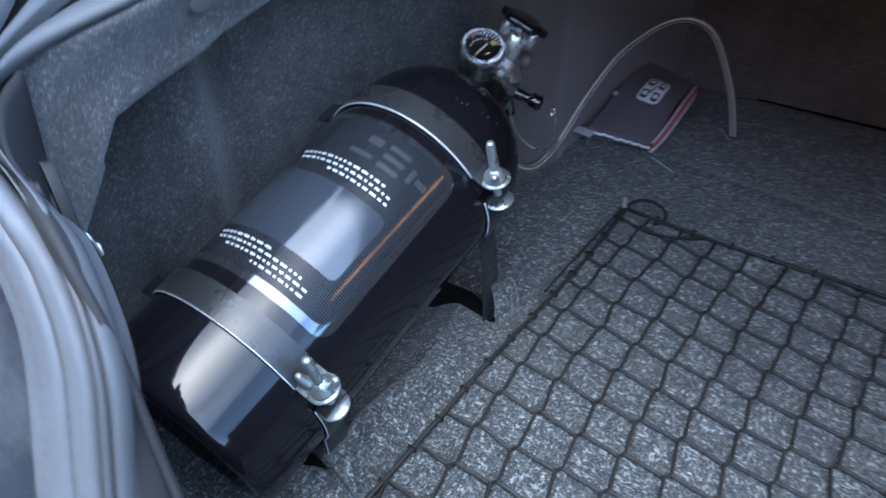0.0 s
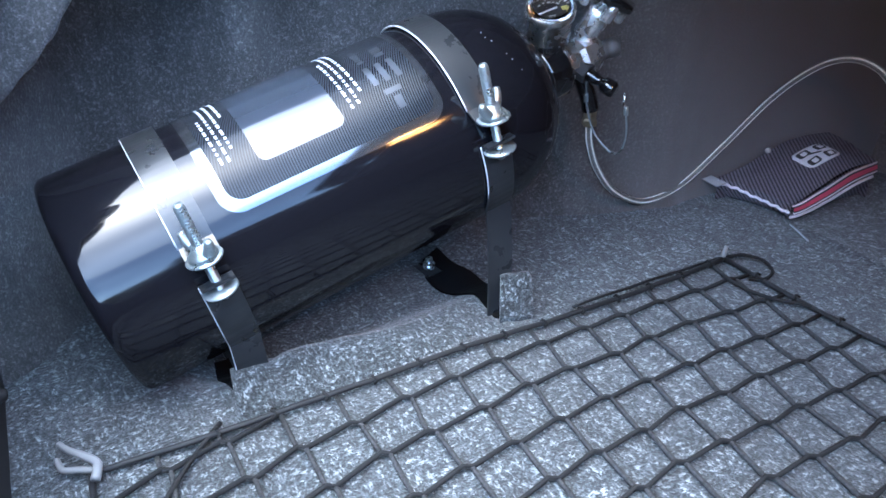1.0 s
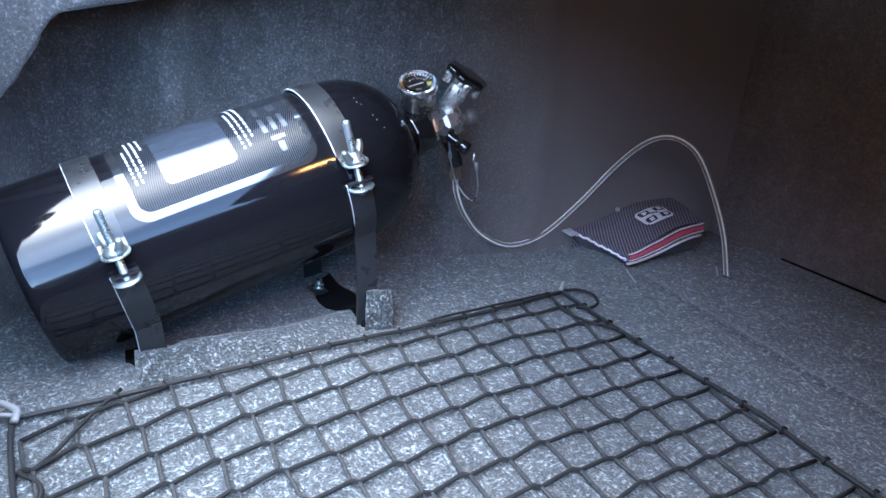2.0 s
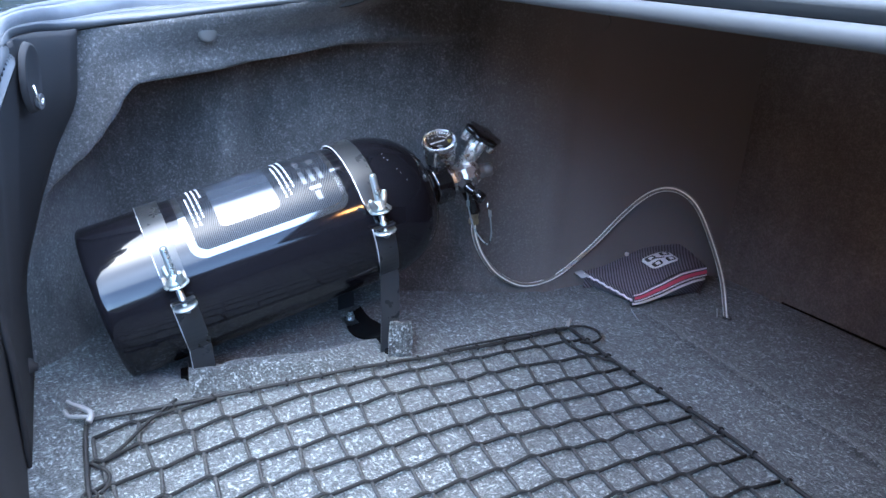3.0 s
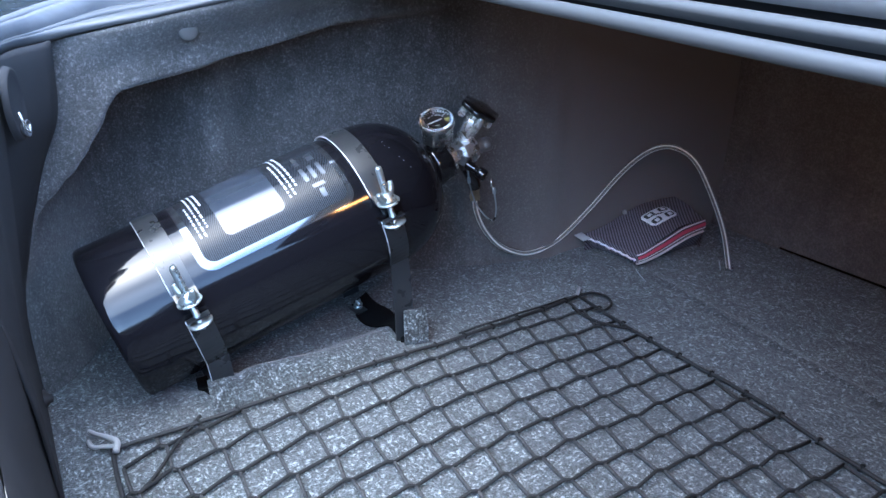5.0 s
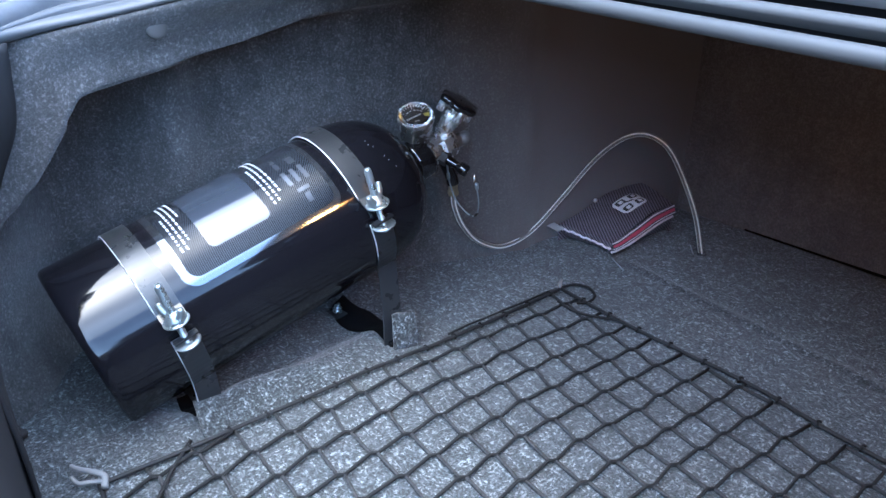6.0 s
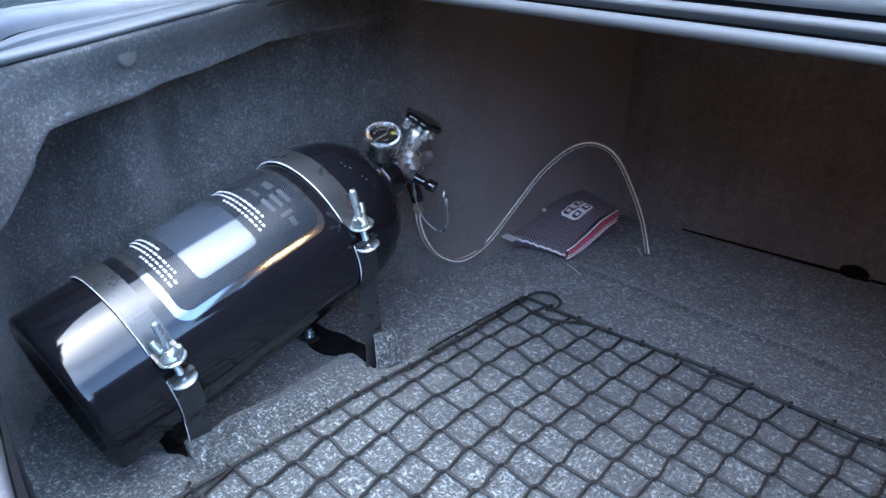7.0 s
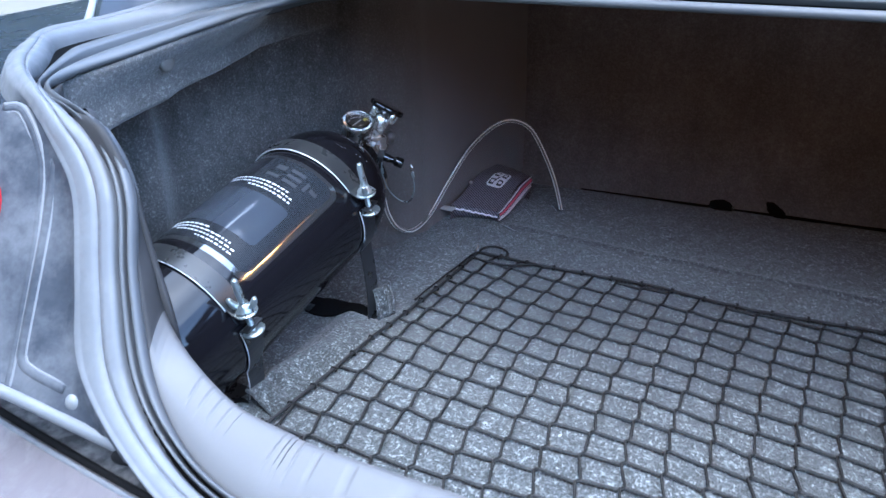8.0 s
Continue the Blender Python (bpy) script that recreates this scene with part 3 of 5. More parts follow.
part("rubber_stop", lathe([(0.0, 0.004), (0.007, 0.0035), (0.009, 0.001), (0.010, -0.006)], 20, aim((-.562, .343, .392), (0, 0, 1)) @ Matrix.Diagonal((0.8, 1.5, 1, 1))), HOOK_GREY, car, "pale rubber lid stop")

# pressed panel beside the tail lamp, with raised ridges
PANEL_AT, PANEL_N, PANEL_X = Vector((-.29, .112, .30)), Vector((.283, -.794, .538)), Vector((-.942, -.336, 0))


def on_panel(x, z, up=0.0):
    y = PANEL_AT.y + ((x - PANEL_AT.x) * PANEL_N.x + (z - PANEL_AT.z) * PANEL_N.z) / -PANEL_N.y
    return Vector((x, y, z)) + PANEL_N * up


rows = []
for k in range(84, 121):
    p = oc[k]
    off = (p - PANEL_AT).dot(PANEL_N)
    rows.append([p + PANEL_X * (0.20 * w) - PANEL_N * (off * smooth(w, 0.0, 0.12) + 0.004 * smooth(w, 0.0, 0.05)) for w in (0, 0.02, 0.05, 0.09, 0.13, 0.3, 0.6, 1.0)])
rows = [[on_panel(p.x, 0.150 + (-.194 - p.x) * 0.285, -0.004) if p.z < 0.150 + (-.194 - p.x) * 0.285 and k else p for k, p in enumerate(row)] for row in rows]
part("lamp_panel", from_grid(rows), LAMP_PAINT, car, "grey painted panel beside the tail lamp")
for pts, r in (([(-.368, .372), (-.350, .369), (-.323, .334), (-.310, .289), (-.305, .258), (-.296, .195), (-.295, .182)], 0.0042), ([(-.312, .336), (-.303, .292), (-.2925, .215), (-.289, .200), (-.278, .192), (-.249, .182)], 0.0050)):
    line = catmull([on_panel(x, z, -0.0058) for x, z in pts], 7)
    ridge = part("ridge", tube([p - PANEL_N * 0.003 for p in line], r * 1.25, 14), LAMP_PAINT, car, "raised pressed ridge")
    # pale tubes on both sides of the ridge: highlights put into their colour
    for sgn in (1, -1):
        side = [p + (line[min(k + 1, len(line) - 1)] - line[max(k - 1, 0)]).normalized().cross(PANEL_N) * (sgn * r * 0.8) for k, p in enumerate(line)]
        part("pale_edge", tube(side, 0.0016 if sgn > 0 else 0.0022, 8), FLANGE, ridge, "pale line along the ridge, highlight in its colour")
part("lower_flange", tube(catmull([on_panel(-.36, .196, -.007), on_panel(-.296, .179, -.007), on_panel(-.24, .162, -.007), on_panel(-.194, .148, -.007)], 6), 0.0060, 12), FLANGE, car, "pale lower edge of the panel")
# raised lump: the notch's shade is put into its colour
part("seam_notch", lathe([(0.0, 0.002), (0.005, 0.0015), (0.008, -0.001), (0.009, -0.006)], 16, aim(on_panel(-.186, .143, .002), PANEL_N) @ Matrix.Diagonal((1.5, 0.8, 1, 1))), GAP, car, "near-black lump for the notch that ends the seam")
part("sealer_blob", lathe([(0.0, 0.0022), (0.004, 0.0018), (0.0075, -0.0015), (0.009, -0.006)], 16, aim(on_panel(-.240, .175, -.0035), PANEL_N)), HOOK_GREY, car, "pale blob of seam sealer")
part("tail_lamp", lathe([(0.0, 0.016), (0.03, 0.014), (0.048, 0.008), (0.055, 0.0), (0.055, -0.02)], 40, aim((-.3945, .075, .300), PANEL_N)), RED_LENS, car, "round red tail lamp")

shelf_rows, rows = [], []
for k in range(40):
    x = -0.70 + 1.54 * k / 39
    bow = 0.10 * ((x - XC) / 1.03) ** 2
    shelf_rows.append([(x, 0.075 + bow * 0.6, 0.104), (x, 0.045 + bow, 0.106), (x, 0.020 + bow, 0.108), (x, 0.0135 + bow, 0.106)])
    rows.append([(x, 0.0125 + bow, 0.104), (x, 0.010 + bow, 0.110), (x, 0.006 + bow, 0.116), (x, -0.002 + bow, 0.117), (x, -0.010 + bow, 0.108), (x, -0.06 + bow, 0.10), (x, -0.10 + bow, 0.085), (x, -0.12 + bow, 0.05), (x, -0.13 + bow, -0.1), (x, -0.11 + bow, -0.25)])
part("bumper_channel", from_grid(shelf_rows), DIRTY_BLACK, car, "dirty black channel between body and bumper")
part("bumper", from_grid(rows), BUMPER_PAINT, car, "pale painted rear bumper top below the sill")
for name, dy, z, r, m_ in (("bumper_seam", 0.0125, 0.1110, 0.0035, GAP), ("bumper_bead", 0.002, 0.1165, 0.0026, FLANGE)):
    xs = [-0.70 + 1.54 * k / 39 for k in range(40)]
    part(name, tube([(x, dy + 0.10 * ((x - XC) / 1.03) ** 2, z) for x in xs], r, 8), m_, car)

rows = []
for j in range(12):
    w = j / 11
    rows.append([(-.40 + 1.06 * i / 30, .445 + 0.475 * w, .60 + 0.35 * w + 0.05 * math.sin(math.pi * w)) for i in range(31)])
part("boot_lid", thick(from_grid(rows), (0, 1, 0), 0.03), PAINT, car, "raised dark boot lid")

rows = [[(-300, -300, -0.56), (300, -300, -0.56)], [(-300, 300, -0.56), (300, 300, -0.56)]]
ground = part("ground", from_grid(rows), GROUND)
tagged(ground, "pale sandy concrete ground outside the car", "ground", kind="structure")

# unseen dark ring, uneven on top, higher at the rear to block low sky
BACKDROP_DARK = mat("backdrop_dark", (0.05, 0.06, 0.04), 0.9)
_n, _l, _b = nodes(BACKDROP_DARK)
_l.new(ramp(BACKDROP_DARK, noise_tex(BACKDROP_DARK, 0.9, 8, 0.7), (0.35, (0.02, 0.026, 0.016)), (0.7, (0.09, 0.10, 0.06))), _b.inputs["Base Color"])
rows = [[], [], []]
for k in range(361):
    a = 2 * math.pi * k / 360
    way = Vector((math.cos(a), math.sin(a), 0))
    top = 4.0 + 6.5 * smooth(way.y, 0.3, 0.1) * smooth(way.x, 0.75, 0.4) + 6.0 * smooth(way.y, -0.3, -0.6) * smooth(way.x, 0.45, 0.1) + 1.5 * noise.noise(Vector((3 * way.x, 3 * way.y, 7))) + 0.9 * noise.noise(Vector((14 * way.x, 14 * way.y, 2)))
    for row, z, out_ in zip(rows, (-0.6, top * 0.6, top), (26.0, 25.4, 26.4)):
        row.append(way * out_ + Vector((XC, 0, z)))
backdrop = part("backdrop", thick(from_grid(rows), (0, 0, -1), 0.02), BACKDROP_DARK)
tagged(backdrop, "unseen dark belt round the place, added to block low light", "trees", kind="structure")

# unseen banks on both sides, sized to shape light and the bottle's reflections
for name, side, near_x, high, label in (("backdrop_right", 1, 4.7, 1.3, "unseen low dark bank right of the car, added to shape light"), ("backdrop_left", -1, 12.0, 14.5, "unseen tall dark bank left of the car, added to shape light")):
    rows, scale = [], max(1.0, high / 4.5)
    for k in range(120):
        y = (-9.0 + 26.0 * k / 119) * scale
        n = noise.noise(Vector((y * 0.9 / scale, 3 + side, 1)))
        top = high + scale * (0.5 * n + 0.25 * noise.noise(Vector((y * 4 / scale, 1, 1))))
        rows.append([(side * (near_x + d * scale), y, z) for d, z in ((0.0, -0.6), (-0.1 + 0.2 * n, 0.28 * top), (0.05 + 0.3 * n, 0.8 * top), (0.5, top), (1.3, 0.95 * top), (1.7, -0.6))])
    tagged(part(name, from_grid(rows), BACKDROP_DARK), label, "trees", kind="structure")

# ---- lamp of the boot ----
lamp = thing("boot_lamp", "small warm boot lamp under the parcel shelf", "boot lamp")
part("housing", box((0.064, 0.088, 0.010), pose(.122, .515, .448), 0.003), LAMP_HOUSING, lamp)
part("lens", box((0.044, 0.072, 0.006), pose(.122, .512, .4415), 0.002), LAMP_LENS, lamp, "glowing amber lens")

# ---- gas bottle ----
AXIS_AT = Vector((-.3545, .45, .1383))
PITCH = radians(15.2)
DIR = Vector((0.066, math.cos(PITCH), math.sin(PITCH))).normalized()
UP = Vector((0, -math.sin(PITCH), math.cos(PITCH)))
SIDE = DIR.cross(UP).normalized()
R = 0.0885


def on_bottle(s, phi, r=R):
    """A place by the length along the axis, the angle up from the open side, and the radius."""
    a = radians(phi)
    return AXIS_AT + DIR * s + (SIDE * math.cos(a) + UP * math.sin(a)) * r


BM = Matrix(((SIDE.x, UP.x, DIR.x, AXIS_AT.x), (SIDE.y, UP.y, DIR.y, AXIS_AT.y), (SIDE.z, UP.z, DIR.z, AXIS_AT.z), (0, 0, 0, 1)))
if BM.to_3x3().determinant() < 0:
    BM = BM @ Matrix.Diagonal((1, -1, 1, 1))

bottle = thing("gas_bottle", "glossy black gas bottle with a carbon-look label", "gas bottle")
prof = [(0.0, -0.226), (0.05, -0.232), (0.068, -0.2395), (0.0745, -0.2415), (0.0825, -0.2413), (0.0862, -0.2398), (0.0880, -0.2370), (R, -0.2330), (R, -0.2250), (R, -0.2150)]
prof += [(R, -0.2 + 0.28 * k / 14) for k in range(15)]
for k in range(1, 15):
    a = math.pi / 2 * k / 14
    prof.append((0.024 + (R - 0.024) * math.cos(a), 0.085 + 0.080 * math.sin(a)))
prof += [(0.0235, 0.170), (0.0235, 0.174)]
part("body", lathe(prof, 96, BM), BOTTLE, bottle)
part("collar", lathe([(0.0215, 0.170), (0.0262, 0.1725), (0.0268, 0.176), (0.0268, 0.192), (0.0255, 0.1955), (0.019, 0.197)], 40, BM), GLOSS_BLACK, bottle, "black neck ring")


def patch(s0, s1, p0, p1, radius, corner_, rows_=30, cols_=16):
    """A film on the bottle with rounded corners."""
    grid = []
    arc0, arc1 = radians(p0) * R, radians(p1) * R
    for j in range(rows_ + 1):
        v = arc0 + (arc1 - arc0) * (0.5 - 0.5 * math.cos(math.pi * j / rows_)) if corner_ else arc0 + (arc1 - arc0) * j / rows_
        d = min(v - arc0, arc1 - v)
        inset = corner_ - math.sqrt(max(0.0, corner_ ** 2 - (corner_ - d) ** 2)) if d < corner_ else 0.0
        grid.append([on_bottle(s0 + inset + (s1 - s0 - 2 * inset) * i / cols_, math.degrees(v / R), radius) for i in range(cols_ + 1)])
    bm = from_grid(grid)
    rim = [e for e in bm.edges if e.is_boundary]
    g = bmesh.ops.extrude_edge_only(bm, edges=rim)
    skirt = [v for v in g["geom"] if isinstance(v, bmesh.types.BMVert)]
    for v in skirt:
        q = v.co - AXIS_AT
        axial = DIR * q.dot(DIR)
        v.co = AXIS_AT + axial + (q - axial).normalized() * (R - 0.0004)
    bmesh.ops.split_edges(bm, edges=[e for e in bm.edges if len(e.link_faces) == 2 and e.calc_face_angle() > 0.6])
    return bm


label_part = part("label", patch(-.137, .044, 30.5, 145, R + 0.0005, 0.016, 60, 24), LABEL_FILM, bottle, "glossy grey label film")
part("carbon_field", patch(-.129, .038, 35.5, 140, R + 0.0009, 0.012, 60, 24), CARBON, label_part)
part("blank_panel", patch(-.098, -.030, 47, 124, R + 0.0014, 0.007, 40, 12), WINDOW, label_part, "blank silver panel")
random.seed(4)


def print_line(s, height, p0, p1):
    p = p0
    while p < p1 - 1:
        w = random.choice((1.5, 2.2, 3.0, 3.8))
        part("print_bar", patch(s, s + height, p, min(p + w, p1), R + 0.0012, 0, 2, 1), PRINT, label_part, smooth=False)
        p += w + 1.5


for s, a, b in ((-.009, 60, 120), (-.015, 54, 118), (-.021, 53, 94)):
    print_line(s, 0.0021, a, b)
for s, a, b in ((-.1065, 82, 122), (-.112, 60, 122), (-.1175, 54, 110), (-.123, 54, 86)):
    print_line(s, 0.0020, a, b)
# emblem, as plain bars
for s0, s1, c, d in ((.022, .030, 62, 71), (.007, .012, 57, 71), (.026, .031, 75, 88), (.016, .021, 75, 88), (.006, .011, 75, 88), (.010, .024, 92, 95), (.014, .020, 97, 104)):
    part("emblem_bar", patch(s0 - .003, s1 - .003, 147 - d, 147 - c, R + 0.0011, 0, 6, 3), LOGO, label_part, smooth=False)
# stamped dots on the shoulder, their glint put into the pale colour
for k, (s, phi) in enumerate(((.104, 60), (.107, 57), (.112, 47), (.114, 43), (.118, 36), (.104, 64))):
    rr = 0.024 + (R - 0.024) * math.sqrt(max(0, 1 - ((s - 0.085) / 0.08) ** 2))
    part("stamp", lathe([(0.0, 0.0003), (0.0004, 0.0002), (0.0006, -0.001)], 8, aim(on_bottle(s, phi, rr), on_bottle(s, phi, 1) - on_bottle(s, phi, 0) + DIR * 0.3)), BARE_EDGE, bottle)

# ---- valve ----
valve = part("valve_block", lathe([(0.012, 0.186), (0.0165, 0.199), (0.0175, 0.204), (0.017, 0.214), (0.0195, 0.219), (0.0195, 0.232), (0.016, 0.239), (0.0, 0.240)], 8, BM), SATIN, bottle, "satin steel valve body", smooth=False)
GC, GN = Vector((-.3395, .6235, .2425)), Vector((.33, -.28, .90)).normalized()
gm = aim(GC, GN)
gauge = part("gauge_case", lathe([(0.006, -0.052), (0.006, -0.030), (0.012, -0.029), (0.0185, -0.027), (0.0185, -0.006), (0.0205, -0.004), (0.0212, 0.0), (0.0209, 0.0030), (0.0203, 0.0036), (0.0198, 0.0028), (0.0198, -0.0015), (0.0, -0.0015)], 48, gm @ Matrix.Scale(1.07, 4)), SATIN, bottle, "satin steel pressure gauge")
part("dial", lathe([(0.0, -0.0009), (0.0196, -0.0009), (0.0209, -0.0009), (0.0209, -0.0016)], 40, gm), DIAL, gauge)
part("glass", lathe([(0.0, 0.0026), (0.012, 0.0025), (0.0199, 0.0020), (0.0199, 0.0012), (0.012, 0.0017), (0.0, 0.0018)], 40, gm), GLASS, gauge).visible_shadow = False
for k in range(27):
    a = radians(-45 + 270 * k / 26)
    ln = 0.0046 if k % 5 == 0 else 0.0028
    m = gm @ Matrix.Rotation(a, 4, "Z") @ pose(0.0186 - ln / 2, 0, -0.0006)
    part("tick", box((ln, 0.0009, 0.0003), m), PRINT, gauge, smooth=False)
for a, r, sx, sy in ((100, .0115, .0034, .0014), (150, .0118, .003, .0014), (60, .0118, .003, .0014), (125, .0118, .0022, .0012), (80, .0118, .0022, .0012), (210, .0115, .003, .0014), (285, .0075, .006, .0012)):
    part("dial_mark", box((sx, sy, 0.0003), gm @ Matrix.Rotation(radians(a), 4, "Z") @ pose(r, 0, -0.0006, 0, 0, 90)), PRINT, gauge, smooth=False)
part("yellow_zone", box((0.0045, 0.005, 0.0003), gm @ Matrix.Rotation(radians(20), 4, "Z") @ pose(0.0125, 0, -0.0005)), YELLOW, gauge, smooth=False)
part("needle", box((0.022, 0.0018, 0.0005), gm @ Matrix.Rotation(radians(215), 4, "Z") @ pose(0.004, 0, 0.0003)), PRINT, gauge, smooth=False)

stem_a, stem_b = Vector((-.348, .657, .192)), Vector((-.3255, .677, .2475))
sm = aim(stem_a, stem_b - stem_a)
L = (stem_b - stem_a).length
part("stem", lathe([(0.010, 0.0), (0.010, 0.020), (0.0092, 0.022), (0.0092, 0.025), (0.0115, 0.027), (0.0115, L - 0.010), (0.0105, L - 0.008), (0.007, L - 0.006), (0.007, L)], 28, sm), NICKEL, bottle, "bright satin valve stem")
wheel_bm = bmesh.new()
rows = []
for k in range(61):
    a = 2 * math.pi * k / 60
    rr = 0.0245 + 0.0020 * math.cos(6 * a)
    rows.append([sm @ Vector((q * math.cos(a), q * math.sin(a), L + h)) for q, h in ((0.004, 0.001), (rr * 0.8, 0.000), (rr * 0.97, 0.002), (rr, 0.004), (rr, 0.007), (rr * 0.95, 0.0090), (rr * 0.6, 0.0100), (0.005, 0.0095), (0.001, 0.0095))])
wheel = part("handwheel", from_grid(rows), GLOSS_BLACK, bottle, "lobed black handwheel")
near = sm.to_3x3().inverted() @ Vector((0.35, -1.0, 0.0))
for turn in (-52, 44, 132, 224):
    a = math.atan2(near.y, near.x) + radians(turn)
    off = (0.0188 * math.cos(a), 0.0188 * math.sin(a))
    part("lobe_cap", lathe([(0.0, -0.006), (0.0046, -0.006), (0.0054, -0.0045), (0.0054, 0.0085), (0.0048, 0.0095), (0.0, 0.0098)], 18, sm @ pose(off[0], off[1], L - 0.0065)), CHROME, wheel, "knurled metal peg")
part("nut", lathe([(0.0, 0.002), (0.005, 0.002), (0.005, 0.008), (0.0, 0.008)], 6, sm @ pose(0, 0, L - 0.008)), BRASS, wheel, smooth=False)

rel_a, rel_b = Vector((-.345, .667, .195)), Vector((-.327, .703, .205))
rm = aim(rel_a, rel_b - rel_a)
part("relief_plug", lathe([(0.0085, 0.0), (0.0085, 0.016), (0.0095, 0.018), (0.0095, 0.026), (0.0082, 0.027), (0.0095, 0.029), (0.0095, 0.036), (0.007, 0.039), (0.0, 0.039)], 12, rm), DARK_PLUG, bottle, "knurled dark relief plug")
out_a, out_b = Vector((-.338, .652, .192)), Vector((-.291, .667, .174))
om = aim(out_a, out_b - out_a)
part("outlet_nut", lathe([(0.0, 0.004), (0.0095, 0.004), (0.0098, 0.010), (0.0095, 0.020), (0.0, 0.020)], 6, om), BLACK_TRIM, bottle, "black hexagonal outlet nut", smooth=False)
part("plug", lathe([(0.0062, 0.018), (0.0062, 0.028), (0.0050, 0.030), (0.0050, 0.036), (0.0078, 0.038), (0.0078, 0.048), (0.006, 0.050), (0.0, 0.050)], 20, om), GLOSS_BLACK, bottle, "black outlet plug")
part("spigot", tube(catmull([(-.347, .664, .188), (-.346, .675, .172), (-.345, .685, .152), (-.344, .688, .140)], 5), 0.0088, 16), GLOSS_BLACK, bottle, "black elbow fitting")
part("fitting", lathe([(0.0, 0.0), (0.0070, 0.0), (0.0078, 0.002), (0.0078, 0.006), (0.0066, 0.008), (0.0066, 0.019), (0.0, 0.019)], 6, aim((-.343, .687, .124), (-0.01, 0.01, 1))), BRASS, bottle, "brass hose end", smooth=False)
ring = [Vector((-.279, .664, .171)) + 0.0055 * Vector((0.55 * math.cos(a), -0.5 * math.cos(a), math.sin(a))) for a in [2 * math.pi * k / 20 for k in range(21)]]
part("split_ring", tube(ring, 0.0009, 6, caps=False), CHROME, bottle)
part("lanyard", tube(catmull([(-.322, .657, .186), (-.330, .666, .168), (-.331, .670, .150), (-.324, .676, .125), (-.308, .682, .110), (-.292, .680, .114), (-.281, .674, .134), (-.279, .669, .155), (-.279, .665, .166)], 8), 0.0010, 6), ZINC, bottle, "thin wire lanyard")
for p, w in (((-.3305, .667, .163), (0, 0.15, -1)), ((-.279, .669, .156), (0, -0.2, 1))):
    part("crimp", lathe([(0.0, 0.0), (0.0020, 0.0), (0.0022, 0.001), (0.0022, 0.008), (0.0, 0.009)], 12, aim(p, w)), ZINC, bottle, "crimped metal sleeve")

# ---- braided hose ----
HOSE = [(-.3435, .687, .130), (-.345, .692, .105), (-.350, .712, .070), (-.353, .745, .035), (-.354, .795, .0105), (-.350, .85, .0185), (-.340, .903, .060), (-.313, .932, .116), (-.279, .937, .155), (-.252, .943, .174),
        (-.229, .953, .176), (-.206, .964, .161), (-.189, .982, .120), (-.172, 1.003, .060), (-.160, 1.016, -.004)]
hose = thing("braided_hose", "steel-braided hose looping from the valve into the floor", "hose")
def sleeve(pts, radius, segs, pitch):
    """A tube with its length and girth unwrapped, one unit for each crossing of the wires."""
    bm = tube(pts, radius, segs)
    uv = bm.loops.layers.uv.new("wrap")
    run_ = [0.0]
    for a, b in zip(pts, pts[1:]):
        run_.append(run_[-1] + (b - a).length / pitch)
    for f in bm.faces:
        if len(f.verts) != 4:
            continue
        cols = [v.index % segs for v in f.verts]
        seam = max(cols) - min(cols) > 1
        for loop, c in zip(f.loops, cols):
            loop[uv].uv = (run_[loop.vert.index // segs], (c + segs if seam and c == 0 else c) * 8 / segs)
    return bm


part("braid", sleeve(catmull(HOSE, 14), 0.0036, 20, 0.0026), BRAID, hose)
part("grommet", lathe([(0.0045, 0.001), (0.0052, 0.002), (0.0068, 0.0012), (0.0072, -0.002)], 20, pose(-.160, 1.0165, -0.0004)), CARPET, hose, "tuft of carpet round the hose")

# ---- brackets ----


